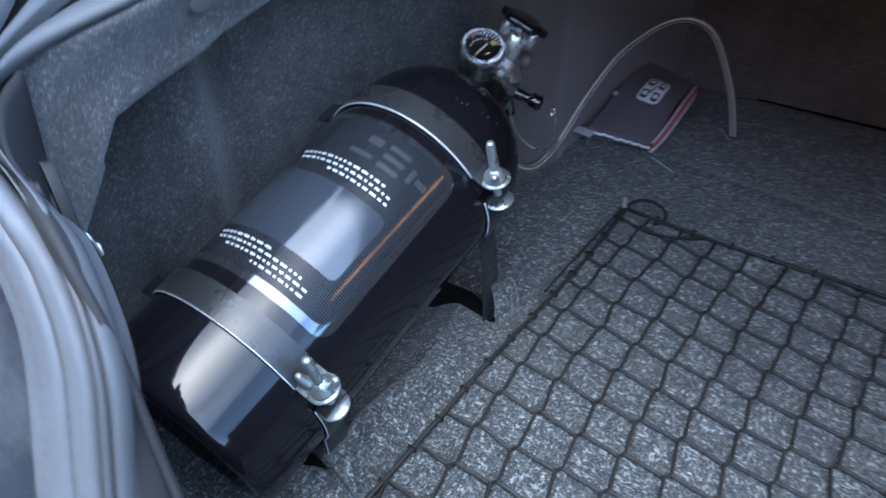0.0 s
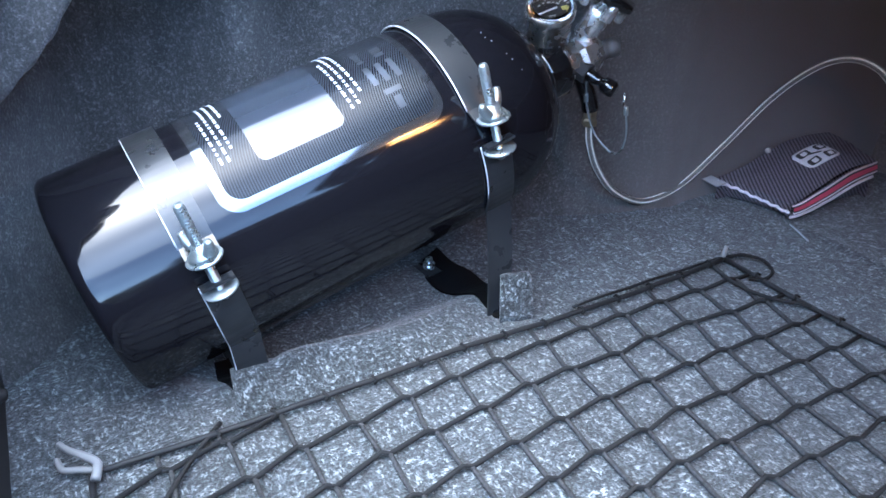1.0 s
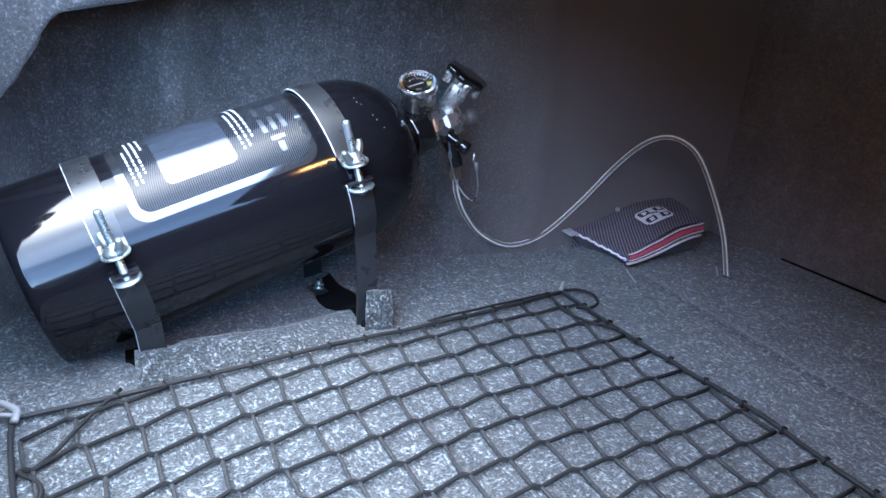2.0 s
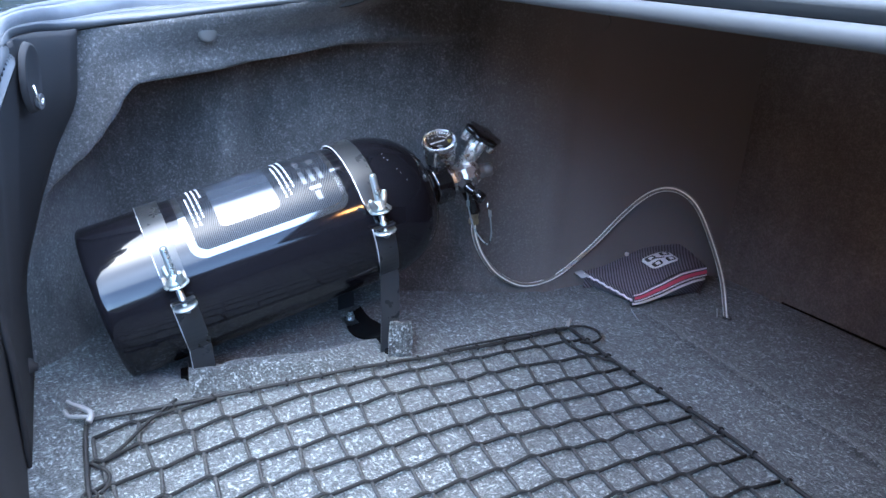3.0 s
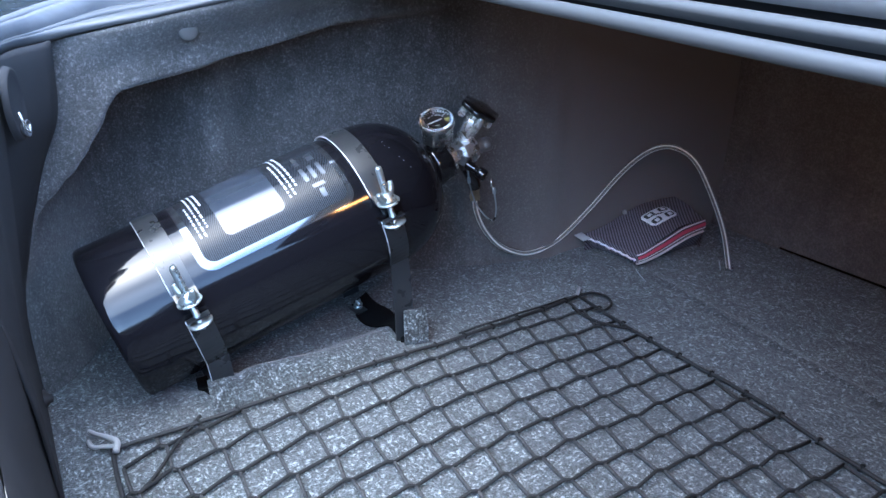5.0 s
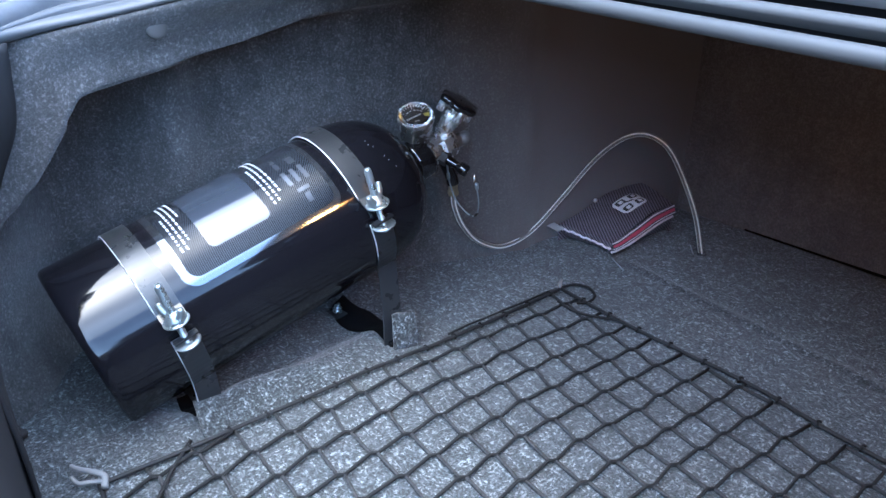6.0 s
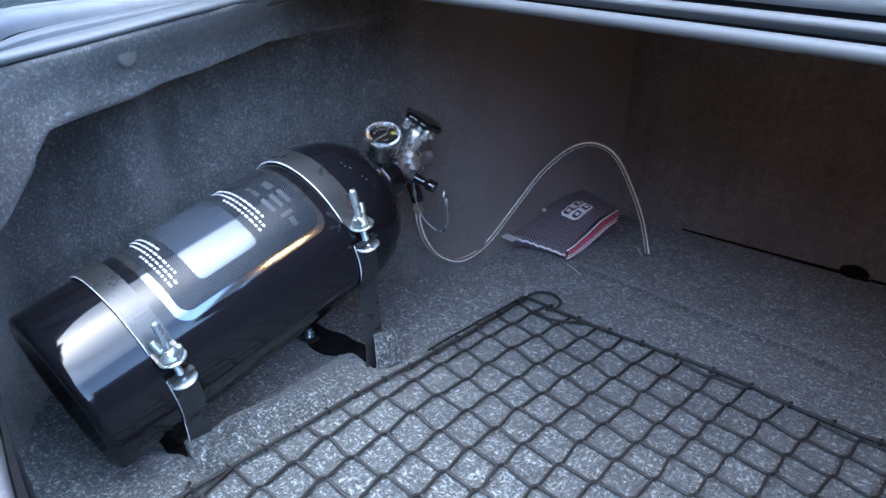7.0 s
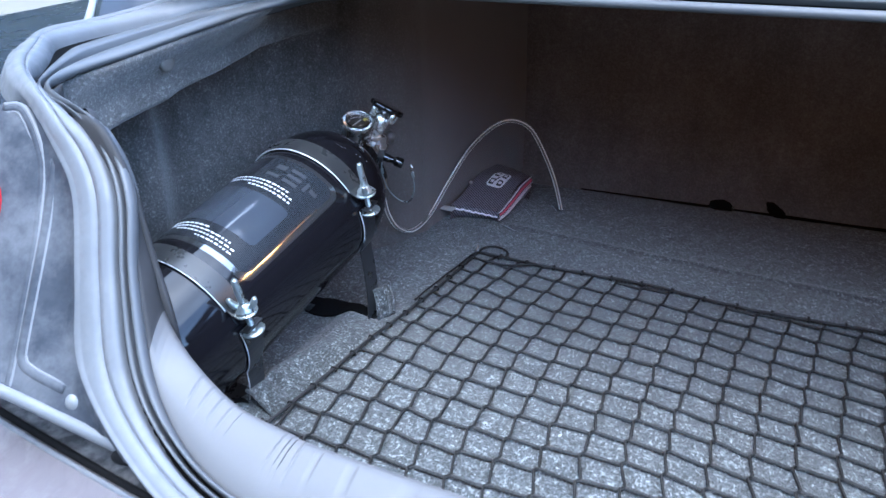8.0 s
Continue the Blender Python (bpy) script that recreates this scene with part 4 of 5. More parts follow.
def bracket(s_mid, foot_at, wing_turn, edge_end, label):
    b = thing("bottle_bracket", label, "bracket", group="brackets that hold the bottle")
    half, t = 0.0122, 0.0022

    def strap(section, mat_, name):
        """A flat bar through section points (place, outward way), half wide to each side."""
        bm = bmesh.new()
        ws = ((-half, 0.0), (-half, t), (half, t), (half, 0.0))
        rings = [[bm.verts.new(p + DIR * w + o * h) for w, h in ws] for p, o in section]
        for a, c in zip(rings, rings[1:]):
            for i in range(4):
                bm.faces.new((a[i], a[(i + 1) % 4], c[(i + 1) % 4], c[i]))
        bm.faces.new(rings[0])
        bm.faces.new(rings[-1])
        return part(name, bm, mat_, b, smooth=False)

    def rad(phi):
        return (SIDE * math.cos(radians(phi)) + UP * math.sin(radians(phi))).normalized()

    base = AXIS_AT + DIR * s_mid
    # upper band with an ear on each side
    sec = []
    ear = 24
    tip = base + rad(ear) * (R + 0.0016)
    sec.append((tip + SIDE * 0.017 + UP * -0.001, UP))
    sec.append((tip + SIDE * 0.008 + UP * -0.001, UP))
    sec.append((tip + SIDE * 0.002 + UP * 0.002, (UP + SIDE).normalized()))
    for k in range(41):
        phi = ear + 4 + (180 - 2 * ear - 8) * k / 40
        sec.append((base + rad(phi) * (R + 0.0012), rad(phi)))
    tip2 = base + rad(180 - ear) * (R + 0.0016)
    sec.append((tip2 - SIDE * 0.002 + UP * 0.002, (UP - SIDE).normalized()))
    sec.append((tip2 - SIDE * 0.020 + UP * -0.001, UP))
    band = strap(sec, BAND, "band")
    # bare edge on the bright side only, its highlight put into the pale colour
    rim = [base + DIR * (-half * 1.002) + rad(ear + 4 + (172 - 2 * ear) * k / 40) * (R + 0.0012 + t * 0.55) for k in range(41)]
    part("edge", tube(rim, 0.0009, 6), BARE_EDGE, band, "bare metal edge of the band, on its bright side only")
    # lower saddle: ear, curve under the bottle, straight leg, foot
    for sign in (1, -1):
        def rr(phi):
            v = rad(phi)
            return SIDE * (v.dot(SIDE) * sign) + UP * v.dot(UP)
        sec = []
        tip = base + rr(12) * (R + 0.0016)
        out_ = SIDE * sign
        sec.append((tip + out_ * 0.0135, -UP))
        sec.append((tip + out_ * 0.006, -UP))
        sec.append((tip + out_ * 0.001 - UP * 0.003, (out_ - UP).normalized()))
        for k in range(11):
            phi = 8 - 44 * k / 10
            sec.append((base + rr(phi) * (R + 0.0012), rr(phi)))
        knee = sec[-1][0]
        ground_at = Vector((knee.x + sign * (0.004 + foot_at[0]), knee.y + foot_at[1], -0.0145))
        for k in range(1, 9):
            w = k / 8
            p = knee.lerp(ground_at, w) + out_ * 0.004 * math.sin(math.pi * w)
            sec.append((p, (out_ - UP * 0.2 * (1 - w)).normalized()))
        sec.append((ground_at - out_ * 0.004 + Vector((0, 0, 0.0005)), (out_ + Vector((0, 0, 1))).normalized()))
        sec.append((ground_at - out_ * 0.06 + Vector((0, 0, 0.0005)), Vector((0, 0, 1))))
        leg = strap(sec, BAND, "leg")
        # pale edge ends at edge_end, where its highlight ends
        rim = [p + DIR * (-half * 1.002) + o * t * 0.5 for p, o in sec[2:edge_end]]
        part("edge", tube(rim, 0.0008, 6), BARE_EDGE, leg, "bare metal edge of the leg, drawn only where it shines")
    # bolt through both ears
    bolt_at = base + SIDE * (R + 0.0075) + UP * 0.0
    m = aim(bolt_at, UP, DIR)
    low, up_ = math.sin(radians(12)) * R, math.sin(radians(24)) * R
    bolt = part("bolt", lathe([(0.0, low - 0.017), (0.0030, low - 0.016), (0.0052, low - 0.0125), (0.0055, low - 0.010), (0.0036, low - 0.009), (0.0036, up_ + 0.043), (0.0028, up_ + 0.045), (0.0, up_ + 0.045)], 18, m), ZINC, b, "zinc-plated bolt")
    for k in range(13):
        h = up_ + 0.012 + k * 0.0024
        part("thread", lathe([(0.0036, h - 0.0008), (0.0041, h), (0.0036, h + 0.0008)], 12, m), ZINC, bolt)
    part("washer", lathe([(0.0036, low - 0.0090), (0.0125, low - 0.0088), (0.0132, low - 0.0078), (0.0125, low - 0.0066), (0.0036, low - 0.0064)], 28, m), ZINC, b)
    part("washer", lathe([(0.0036, up_ + 0.0006), (0.0125, up_ + 0.0008), (0.0132, up_ + 0.0018), (0.0125, up_ + 0.0028), (0.0036, up_ + 0.0030)], 28, m), ZINC, b)
    wing = part("wing_nut", lathe([(0.0036, up_ + 0.003), (0.0105, up_ + 0.0032), (0.0100, up_ + 0.006), (0.0066, up_ + 0.009), (0.0056, up_ + 0.013), (0.0036, up_ + 0.0135)], 24, m), ZINC, b, "zinc wing nut")
    for sgn in (1, -1):
        pts = [(sgn * 0.003, 0, up_ + 0.005), (sgn * 0.009, 0, up_ + 0.009), (sgn * 0.0128, 0, up_ + 0.0145), (sgn * 0.0145, 0, up_ + 0.0195)]
        part("wing", tube(catmull([m @ Matrix.Rotation(radians(wing_turn), 4, "Z") @ Vector(p) for p in pts], 4), 0.0040, 10, taper=lambda w: 0.9 + 0.25 * math.sin(math.pi * w) - 0.3 * w), ZINC, wing)
    return b


bracket(-.162, (-0.018, 0.008), 25, -3, "black steel bracket round the lower end of the bottle")
bracket(.069, (0, 0.002), 125, 11, "black steel bracket round the shoulder of the bottle")

BOLT_Z = floor_z(-.387, .525) + 0.003
foot_bolt = thing("floor_bolt", "small bright bolt on the black bracket base", "bolt")
part("base_plate", box((0.026, 0.018, 0.002), pose(-.387, .525, BOLT_Z + .0002), 0.0008), BAND, foot_bolt)
part("head", lathe([(0.0, 0.014), (0.0035, 0.014), (0.004, 0.012), (0.004, 0.008), (0.006, 0.008), (0.006, 0.003)], 12, pose(-.385, .525, BOLT_Z)), ZINC, foot_bolt)


def dark_sheet(far_edge, near_edge):
    """A near-black sheet laid just over the carpet beside a bracket foot, between two edges."""
    far_edge, near_edge = (catmull([(*p, 0) for p in e], 6) for e in (far_edge, near_edge))
    rows = [[p.lerp(q, w / 6) for p, q in zip(far_edge, near_edge)] for w in range(7)]
    rows = [[(p.x, p.y, floor_z(p.x, p.y) + 0.0028) for p in row] for row in rows]
    part("dark_sheet", thick(from_grid(rows), (0, 0, -1), 0.002), GAP, floor, "near-black sheet laid on the carpet", smooth=False)


dark_sheet([(-.354, .313), (-.325, .302), (-.296, .2905)], [(-.353, .292), (-.322, .286), (-.294, .2895)])
dark_sheet([(-.413, .553), (-.378, .550), (-.347, .554), (-.298, .545), (-.262, .524)], [(-.405, .530), (-.376, .516), (-.345, .515), (-.317, .528), (-.266, .519)])


def flap(at, way, width, height, curl, label):
    """A cut tongue of carpet that stands up and curls."""
    f = thing("carpet_flap", label, "carpet flap", group="carpet flaps at the bracket feet")
    way, rows = Vector(way).normalized(), []
    side = Vector((-way.y, way.x, 0))
    for j in range(11):
        w = j / 10
        h = height * math.sin(w * 1.45)
        out_ = curl * (1 - math.cos(w * 1.5))
        ww = width * (1 - 0.12 * w * w + 0.04 * noise.noise(Vector((w * 5, at[0] * 9, 0))))
        rows.append([Vector(at) + side * (ww * (k / 8 - 0.5)) + way * (out_ + 0.0012 * math.sin(k * 1.3)) + Vector((0, 0, h - 0.002)) for k in range(9)])
    part("tongue", thick(from_grid(rows), way, 0.0035), CARPET, f)


flap((-.2525, .533, 0), (-0.6, 0.25, 0), 0.030, 0.042, 0.012, "curled tongue of cut carpet against the bracket leg")

# between the two cuts the carpet is bent up into a lip that falls from the near foot to the far one
LIP_EDGE = [(.290, -.298), (.33, -.300), (.36, -.301), (.40, -.295), (.44, -.290), (.48, -.298), (.524, -.309)]
rows = []
for j in range(60):
    v = j / 59
    y = .290 + .236 * v
    x0 = sum(lerp_table(LIP_EDGE, y + d) for d in (-.012, 0, .012)) / 3 + 0.0016 * noise.noise(Vector((y * 70, 2, 2)))
    h = 0.018 * (1 - v) ** 0.8 - 0.0035 * math.exp(-((y - .327) / 0.007) ** 2) + 0.0012 * noise.noise(Vector((y * 40, 5, 1)))
    row = []
    for i in range(15):
        u = i / 14
        x = x0 + (-.246 - x0) * u
        yy = y + (-0.008 * v * u if v > 0.5 else -0.012 * (1 - v) * u)
        row.append((x, yy, floor_z(-.27, yy) - 0.003 + 0.0038 * smooth(u, 1.0, 0.8) + max(h, 0.0) * (0.5 + 0.5 * math.cos(math.pi * u)) ** 0.8))
    rows.append(row)
part("carpet_lip", thick(from_grid(rows), (0, 0, -1), 0.0035), CARPET, floor, "cut carpet bent up beside the bottle")

# ---- cargo net ----
LEFT = [(-.254, .179), (-.247, .26), (-.242, .353), (-.238, .442), (-.231, .536), (-.223, .63), (-.220, .725), (-.221, .772)]
FAR = [(-.221, .772), (-.118, .764), (-.02, .763), (.062, .762), (.15, .752), (.23, .748), (.35, .752), (.47, .762), (.64, .772)]
NEAR = [(-.254, .179), (-.20, .172), (-.1, .165), (.05, .162), (.25, .165), (.47, .170), (.64, .175)]
net = thing("cargo_net", "black knotted cargo net stretched over the carpet", "cargo net")


def lift(x, y):
    return floor_z(x, y) + 0.0045 + 0.0012 * noise.noise(Vector((x * 30, y * 30, 9)))


def tape(pts, width, height):
    """A flat braided cord standing on edge, with rounded edges, along points."""
    bm, pts, rings = bmesh.new(), [Vector(p) for p in pts], []
    ring = [(math.cos(a), math.sin(a)) for a in [2 * math.pi * i / 8 for i in range(8)]]
    for k, p in enumerate(pts):
        d = (pts[min(k + 1, len(pts) - 1)] - pts[max(k - 1, 0)]).normalized()
        side = d.cross(Vector((0, 0, 1))).normalized()
        up = side.cross(d)
        rings.append([bm.verts.new(p + side * (width * c) + up * (height * q)) for c, q in ring])
    for a, b in zip(rings, rings[1:]):
        for i in range(8):
            bm.faces.new((a[i], a[(i + 1) % 8], b[(i + 1) % 8], b[i]))
    bm.faces.new(rings[0])
    bm.faces.new(rings[-1])
    return bm


def cord3(pts, up=0.0):
    return [Vector((p[0], p[1], lift(p[0], p[1]) + up)) for p in pts]


for pts in (LEFT, FAR, NEAR):
    fine = catmull([(*p, 0) for p in pts], 8)
    part("edge_cord", tube([Vector((p.x, p.y, lift(p.x, p.y) + 0.0020)) for p in fine], 0.0024, 10), EDGE_CORD, net, "thicker elastic border cord")
# thin dark line close beside the left border
fine = catmull([(-.221, .772, 0), (-.226, .70, 0), (-.231, .63, 0), (-.233, .585, 0)], 8)
part("edge_cord", tube([Vector((p.x - 0.0035, p.y, lift(p.x, p.y) + 0.001)) for p in fine], 0.0015, 8), EDGE_CORD, net)


def inside(p, margin=0.0):
    l = lerp_table([(y, x) for x, y in LEFT], p.y)
    f = lerp_table(FAR, p.x)
    n = lerp_table(NEAR, p.x)
    return p.x > l + margin and n + margin < p.y < f - margin and p.x < 0.635


rng = random.Random(11)
jit = {(i, j): Vector((rng.uniform(-1, 1), rng.uniform(-1, 1))) * 0.0022 for i in range(-10, 15) for j in range(-2, 28)}
E_DIR = Vector((.62, .78)).normalized()


def node(i, j):
    """A joint of the net: rows j away from the bottle, i towards the seat; out of square by a polynomial fitted to the
    camera's view.
    """
    a, b = min(j / 10, 0.95), i / 10
    more = j / 10 - a
    x = -.2466 + .4093 * a - .0284 * b - .0013 * a * a - .0223 * a * b + .0677 * b * b - .0019 * a ** 3 + .0021 * a * a * b + .0072 * a * b * b - .0187 * b ** 3
    y = .3508 - .0075 * a + .4431 * b + .0115 * a * a - .0818 * a * b + .0254 * b * b + .0119 * a ** 3 + .0065 * a * a * b + .0079 * a * b * b - .0219 * b ** 3
    return Vector((x + 0.405 * more, y - 0.03 * more)) + jit[(i, j)]


def run(cells):
    """The zigzag line of one cord through its joints, clipped to the border."""
    lines, now = [], []
    for c in cells:
        n = node(*c)
        ok = inside(n, 0.008)
        if ok:
            if not now:
                prev = lines_prev(c, cells)
                if prev is not None:
                    now.append(prev)
            now += [n - E_DIR * 0.0034, n + E_DIR * 0.0034]
        elif now:
            now.append(clip_to(now[-1], n))
            lines.append(now)
            now = []
    if now:
        lines.append(now)
    return lines


def clip_to(a, b):
    lo, hi = 0.0, 1.0
    for _ in range(18):
        mid = (lo + hi) / 2
        if inside(a.lerp(b, mid)):
            lo = mid
        else:
            hi = mid
    return a.lerp(b, hi)


def lines_prev(c, cells):
    k = cells.index(c)
    if k == 0:
        return None
    return clip_to(node(*c), node(*cells[k - 1]))


# cords towards the seat take the dark tone, their shade put into the colour
for j in range(-1, 24):
    for line in run([(i, j) for i in range(-9, 14)]):
        if len(line) > 2:
            part("mesh_cord", tape(cord3(line, 0.0005), 0.0016, 0.0023), CORD, net)
# cords across the net take the paler, lit tone
for i in range(-9, 14):
    for line in run([(i, j) for j in range(-1, 24)]):
        if len(line) > 2:
            part("mesh_cord", tape(cord3(line, -0.0003), 0.0019, 0.0021), CORD_LIT, net)
for k in range(13):
    y = .262 + .0405 * k
    x = lerp_table([(q, p) for p, q in LEFT], y)
    loop = [Vector((x + 0.0038 * math.cos(a), y + 0.001 * math.sin(3 * a), lift(x, y) + 0.0022 + 0.0030 * math.sin(a))) for a in [2 * math.pi * q / 12 for q in range(13)]]
    part("loop", tube(loop, 0.0012, 6, caps=False), CORD, net)
for k in range(14):
    x = -.18 + .045 * k
    y = lerp_table(FAR, x)
    loop = [Vector((x + 0.001 * math.sin(3 * a), y + 0.0038 * math.cos(a), lift(x, y) + 0.0022 + 0.0030 * math.sin(a))) for a in [2 * math.pi * q / 12 for q in range(13)]]
    part("loop", tube(loop, 0.0012, 6, caps=False), CORD, net)
# gathered strands in the near corner and the spare loop at the far one
for pts in (((-.257, .267), (-.231, .238), (-.197, .207), (-.178, .183)), ((-.180, .175), (-.158, .186), (-.140, .183), (-.130, .176))):
    part("gathered_cord", tube(cord3([p[:2] for p in catmull([(*p, 0) for p in pts], 6)], 0.0015), 0.0019, 6), CORD, net)
part("knot", tube([Vector((-.129 + 0.006 * math.cos(a), .167 + 0.006 * math.sin(a), lift(-.129, .167) + 0.002)) for a in [2 * math.pi * q / 14 for q in range(15)]], 0.0018, 6, caps=False), CORD, net)
part("spare_loop", tube([Vector((p.x, p.y, lift(p.x, p.y) + 0.003)) for p in catmull([(-.221, .772, 0), (-.214, .792, 0), (-.196, .80, 0), (-.178, .79, 0), (-.172, .77, 0), (-.180, .757, 0)], 7)], 0.0018, 8), CORD, net)
part("spare_loop", tube([Vector((p.x, p.y, lift(p.x, p.y) + 0.003)) for p in catmull([(-.2, .742, 0), (-.175, .738, 0), (-.15, .745, 0), (-.118, .764, 0)], 7)], 0.0018, 8), CORD, net)
hook_m = pose(-.2545, .176, .006)
part("hook", tube(catmull([hook_m @ Vector(p) for p in ((0.012, 0.004, 0.002), (0.002, 0.008, 0.006), (-0.008, 0.002, 0.008), (-0.022, -0.006, 0.006), (-0.034, -0.010, 0.004))], 6), 0.0034, 10, taper=lambda w: 1 - 0.4 * w), HOOK_WHITE, net, "pale plastic hook")
part("hook", tube(catmull([hook_m @ Vector(p) for p in ((0.004, 0.006, 0.003), (-0.004, -0.004, 0.002), (-0.010, -0.012, 0.001), (-0.022, -0.014, 0.001))], 6), 0.0022, 8), HOOK_WHITE, net)
part("hook", tube(catmull([(-.222, .770, .006), (-.2235, .774, .011), (-.224, .777, .016)], 5), 0.0030, 10, taper=lambda w: 1 - 0.35 * w), HOOK_WHITE, net, "small pale plastic hook")

# ---- pouch ----
pouch = thing("zip_pouch", "small dark woven pouch with a red stripe and white piping", "pouch")
CF, CR, CB, CL = Vector((-.243, .908, 0)), Vector((-.233, 1.042, 0)), Vector((-.312, 1.066, 0)), Vector((-.326, .886, 0))


def pouch_top(u, v):
    """u from the striped side to the seam side, v from the front end to the far end."""
    a, b = CF.lerp(CR, v), CL.lerp(CB, v)
    p = a.lerp(b, u)
    rim = (0.020 + 0.028 * smooth(v, -0.1, 0.75)) * (1 - u) + (0.030 + 0.026 * smooth(v, 0, 0.7)) * u
    puff = math.sin(math.pi * min(1, max(0, u))) ** 0.8 * math.sin(math.pi * min(1, max(0, 0.06 + 0.88 * v))) ** 0.7
    h = rim + 0.005 * puff + 0.0014 * noise.noise(Vector((u * 5, v * 6, 2)))
    return Vector((p.x, p.y, h))


def pouch_low(v):
    return 0.005 + 0.022 * smooth(v, 0.0, 0.9)


rows = [[pouch_top(i / 22, j / 30) for i in range(23)] for j in range(31)]
part("top", from_grid(rows), POUCH, pouch)


def side_strip(w0, w1, out_, mat_, name, label=""):
    rows = []
    for j in range(31):
        v = j / 30
        t = pouch_top(0, v)
        bottom = Vector((t.x, t.y, pouch_low(v)))
        way = Vector((0.98, -0.15, 0))
        belly = 0.004 * math.sin(math.pi * v)
        rows.append([t.lerp(bottom, w) + way * (out_ + belly + 0.004 * math.sin(math.pi * w)) for w in (w0, (w0 * 2 + w1) / 3, (w0 + 2 * w1) / 3, w1)])
    return part(name, from_grid(rows), mat_, pouch, label)


side_strip(0.0, 1.0, 0.0, POUCH, "side")
side_strip(0.19, 0.43, 0.0012, RED, "stripe", "red tape stripe")


def side_line(w, r, mat_, name):
    pts = []
    for j in range(41):
        t = pouch_top(0, j / 40)
        pts.append(t.lerp(Vector((t.x, t.y, pouch_low(j / 40))), w) + Vector((0.98, -0.15, 0)) * (0.001 + 0.004 * math.sin(math.pi * j / 40) + 0.004 * math.sin(math.pi * w)))
    part(name, tube(pts, r, 6), mat_, pouch)


side_line(0.08, 0.0012, PIPING, "piping")
side_line(0.54, 0.0011, PIPING, "piping")
side_line(0.165, 0.0009, EMBLEM, "stitching")
side_line(0.455, 0.0009, EMBLEM, "stitching")
side_line(0.93, 0.0019, PIPING, "piping")
under = [[pouch_top(0, j / 20).lerp(Vector((pouch_top(0, j / 20).x, pouch_top(0, j / 20).y, pouch_low(j / 20))), 1.0) + Vector((0.004, 0, 0)), Vector((pouch_top(0, j / 20).x - 0.012, pouch_top(0, j / 20).y, 0.001))] for j in range(21)]
part("underside", from_grid(under), POUCH, pouch)
part("side", from_grid([[pouch_top(i / 20, 0) for i in range(21)], [Vector((pouch_top(i / 20, 0).x, pouch_top(i / 20, 0).y + 0.002, 0.006 + 0.012 * i / 20)) for i in range(21)], [Vector((pouch_top(i / 20, 0).x, pouch_top(i / 20, 0).y + 0.02, 0.001)) for i in range(21)]]), POUCH, pouch)
front = [pouch_top(i / 24, 0) + Vector((0, 0, -0.010 + 0.004 * i / 24))  + Vector((0.0, -0.001, 0.001 * math.sin(i * 1.9))) for i in range(25)]
part("piping", tube(front, 0.0017, 6), PIPING, pouch)
part("side", from_grid([[pouch_top(1, j / 20) for j in range(21)], [Vector((pouch_top(1, j / 20).x, pouch_top(1, j / 20).y, 0.001)) for j in range(21)]]), POUCH, pouch)
part("side", from_grid([[pouch_top(i / 20, 1) for i in range(21)], [Vector((pouch_top(i / 20, 1).x, pouch_top(i / 20, 1).y, 0.001)) for i in range(21)]]), POUCH, pouch)


def pouch_patch(u0, u1, v0, v1, up, mat_, name, parent, corner_=0.0):
    rows = []
    for j in range(13):
        v = v0 + (v1 - v0) * j / 12
        d = min(j, 12 - j) / 12
        ins = 0.16 * (1 - math.sqrt(max(0, 1 - (1 - min(1, d / 0.16)) ** 2))) if corner_ else 0
        a, b = u0 + (u1 - u0) * ins, u1 - (u1 - u0) * ins
        rows.append([pouch_top(a + (b - a) * i / 10, v) + Vector((0, 0, up)) for i in range(11)])
    return part(name, thick(from_grid(rows), (0, 0, -1), 0.0008), mat_, parent)


badge = pouch_patch(0.26, 0.64, 0.41, 0.74, 0.0014, PATCH, "badge", pouch, 1)
for u, v in ((0.355, 0.492), (0.545, 0.492), (0.355, 0.657), (0.545, 0.657)):
    pouch_patch(u - 0.055, u + 0.055, v - 0.052, v + 0.052, 0.0021, EMBLEM, "badge_mark", badge, 1)
    pouch_patch(u - 0.040, u + 0.030, v - 0.020, v + 0.026, 0.0026, PATCH, "badge_mark", badge, 1)
part("badge_mark", box((0.0022, 0.034, 0.0006), pose(*(pouch_top(0.45, 0.575) + Vector((0, 0, 0.002))), 0, 0, -4)), EMBLEM, badge, smooth=False)
part("tag", box((0.030, 0.013, 0.002), pose(-.329, .883, .024, 14, -6, -18), 0.0006), CLEAR_TAG, pouch, "clear plastic corner tag")
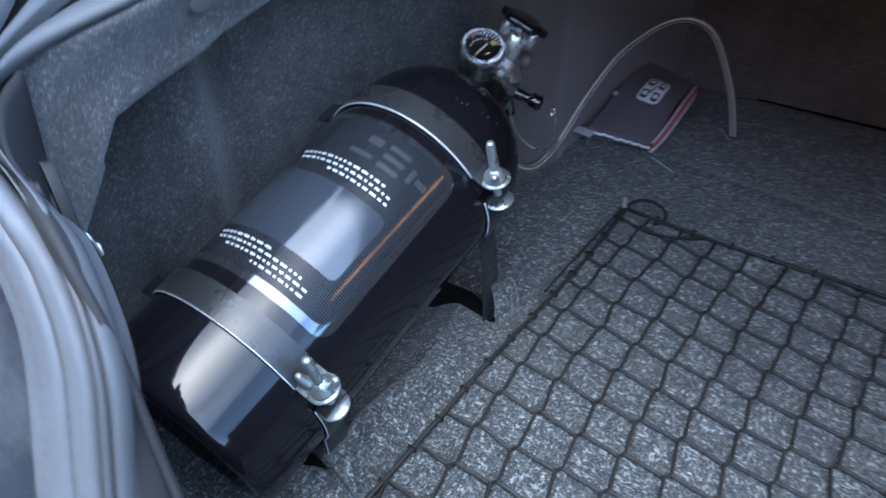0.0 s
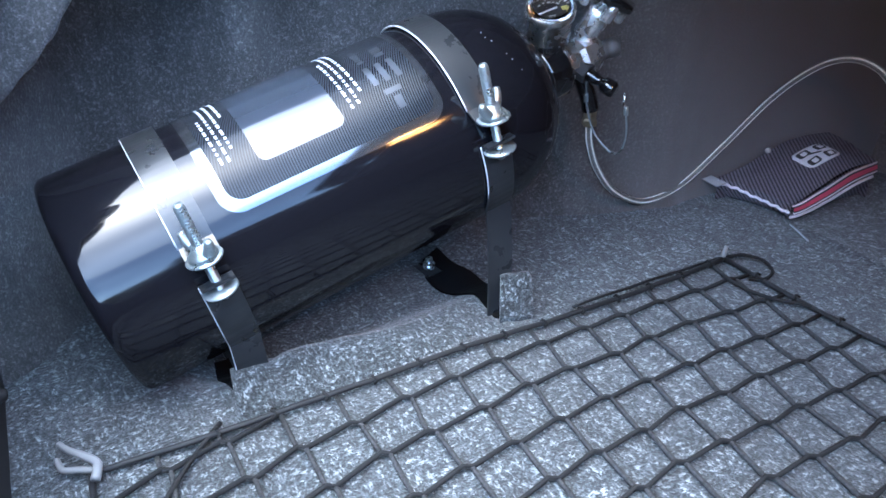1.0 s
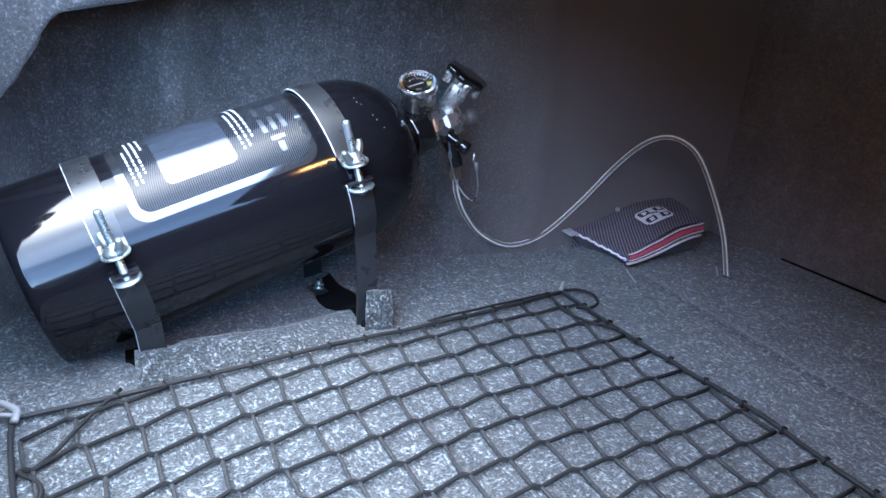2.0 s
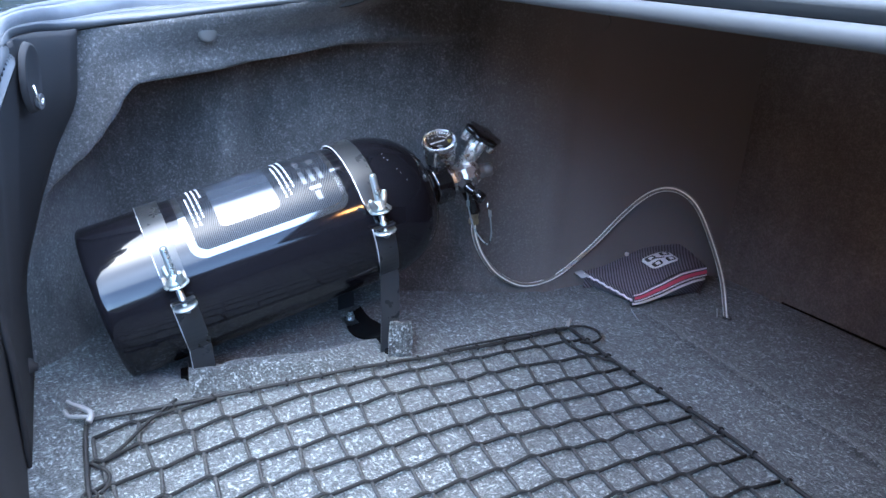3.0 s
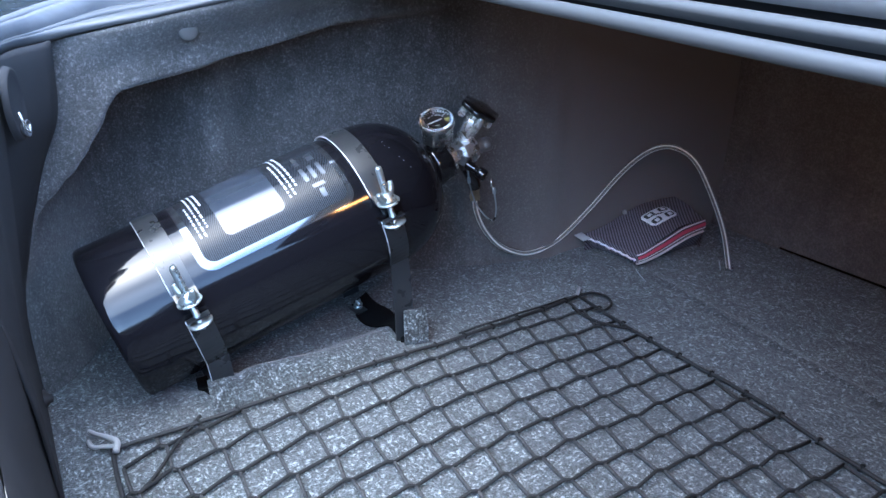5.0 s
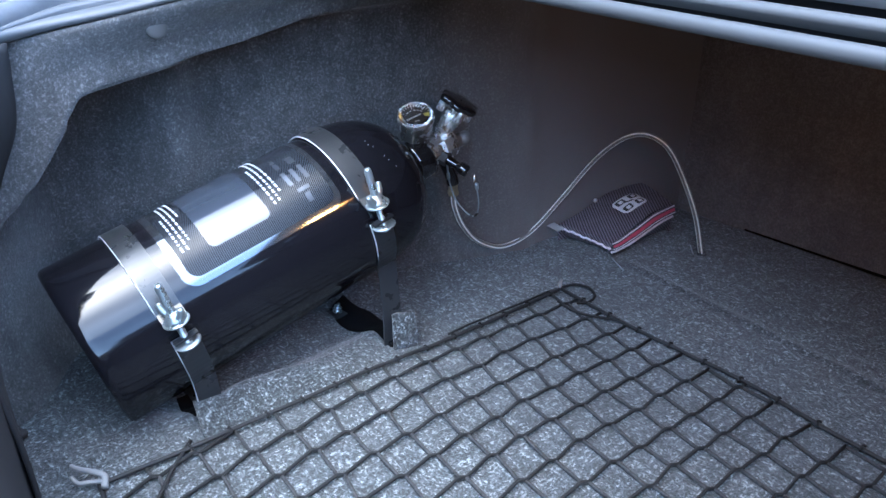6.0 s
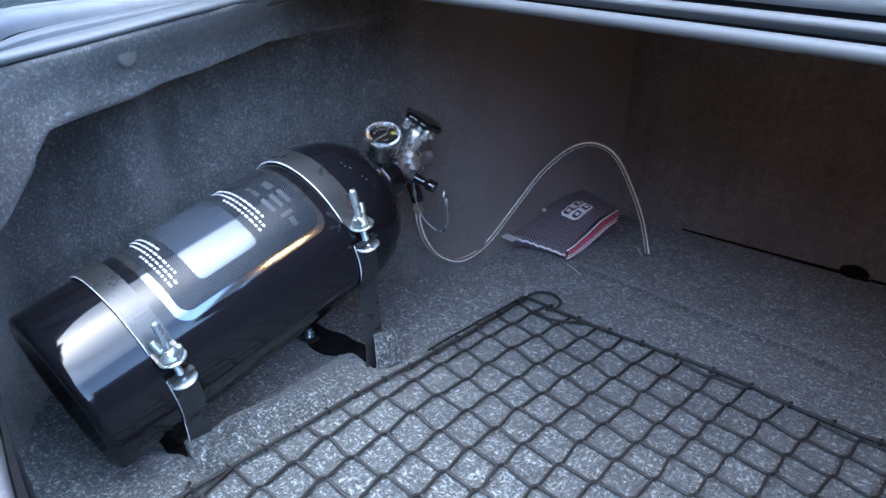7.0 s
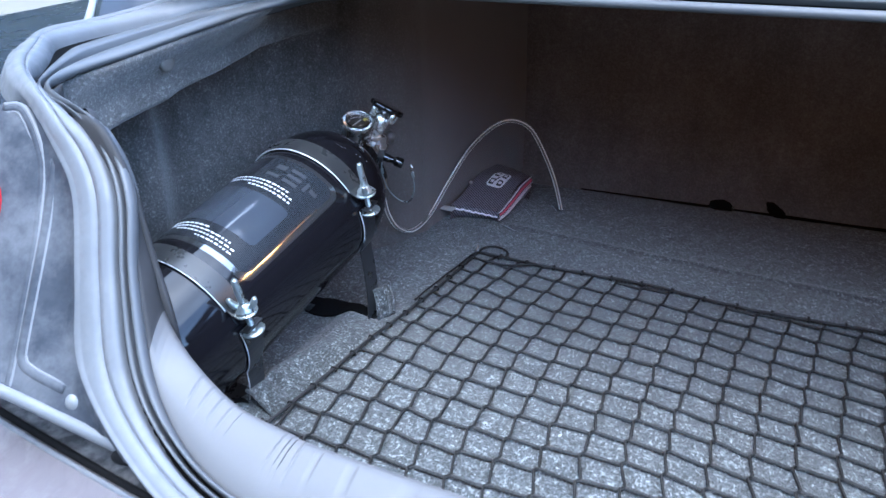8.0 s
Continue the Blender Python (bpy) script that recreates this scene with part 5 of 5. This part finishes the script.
part("zip_pull", lathe([(0.0, 0.004), (0.003, 0.003), (0.004, 0.0), (0.003, -0.003), (0.0, -0.004)], 12, aim(pouch_top(0.99, 0.42) + Vector((0, 0, 0.002)), (0.5, -0.6, 0.5))), CLEAR_TAG, pouch)

# ---- threads and latch ----
for pts in (((-.237, .903, .001), (-.222, .889, .006), (-.199, .880, .003)), ((-.183, 1.022, .002), (-.176, 1.012, .006), (-.163, .998, .003))):
    t = thing("loose_thread", "loose pale thread on the carpet", "thread", group="threads on the carpet")
    part("strand", tube(catmull(pts, 6), 0.0009, 6), THREAD, t)

latch = thing("seat_latch", "dark seat latch recess at the foot of the seat back", "latch")


def notch(at, width, high, lean, seed):
    """A flat uneven near-black lump; the shade of a recess is put into its colour."""
    bm = bmesh.new()
    bmesh.ops.create_uvsphere(bm, u_segments=28, v_segments=20, radius=1.0)
    for v in bm.verts:
        k = 1 + 0.16 * noise.noise(v.co * 1.7 + Vector((seed, 0, 0)))
        z = v.co.z * high * k
        v.co = Vector((at[0] + v.co.x * width * k - lean * z, at[1] + v.co.y * 0.0035, max(at[2] + z, -0.004)))
    return bm


part("cup", notch((.104, 1.1375, .006), .022, .012, 0.2, 3.0), GAP, latch)
part("cup", notch((.198, 1.1385, .009), .014, .016, 0.7, 8.0), GAP, latch)
# small chrome dome added for a glint
part("glint", lathe([(0.0, 0.002), (0.0022, 0.001), (0.003, -0.002)], 12, aim((.126, 1.131, .007), (0, -1, 0.4))), CHROME, latch)

joint = [(-.16 + .85 * k / 24, BACK_Y - 0.0025, 0.001) for k in range(25)]
part("floor_joint", tube(joint, 0.0042, 8, taper=lambda w: 0.35 + 0.65 * w + 0.25 * math.sin(w * 31) * w), GAP, seat_wall, "dark gap where the carpet meets the seat back")

tag = thing("hanging_tag", "frayed pale scrap hanging under the shelf", "scrap")
part("strip", tube(catmull([(-.268, .817, .432), (-.270, .815, .412), (-.266, .818, .398), (-.271, .814, .386)], 6), 0.0020, 6, taper=lambda w: 1.3 - 0.8 * w), CLIP_GREY, tag)
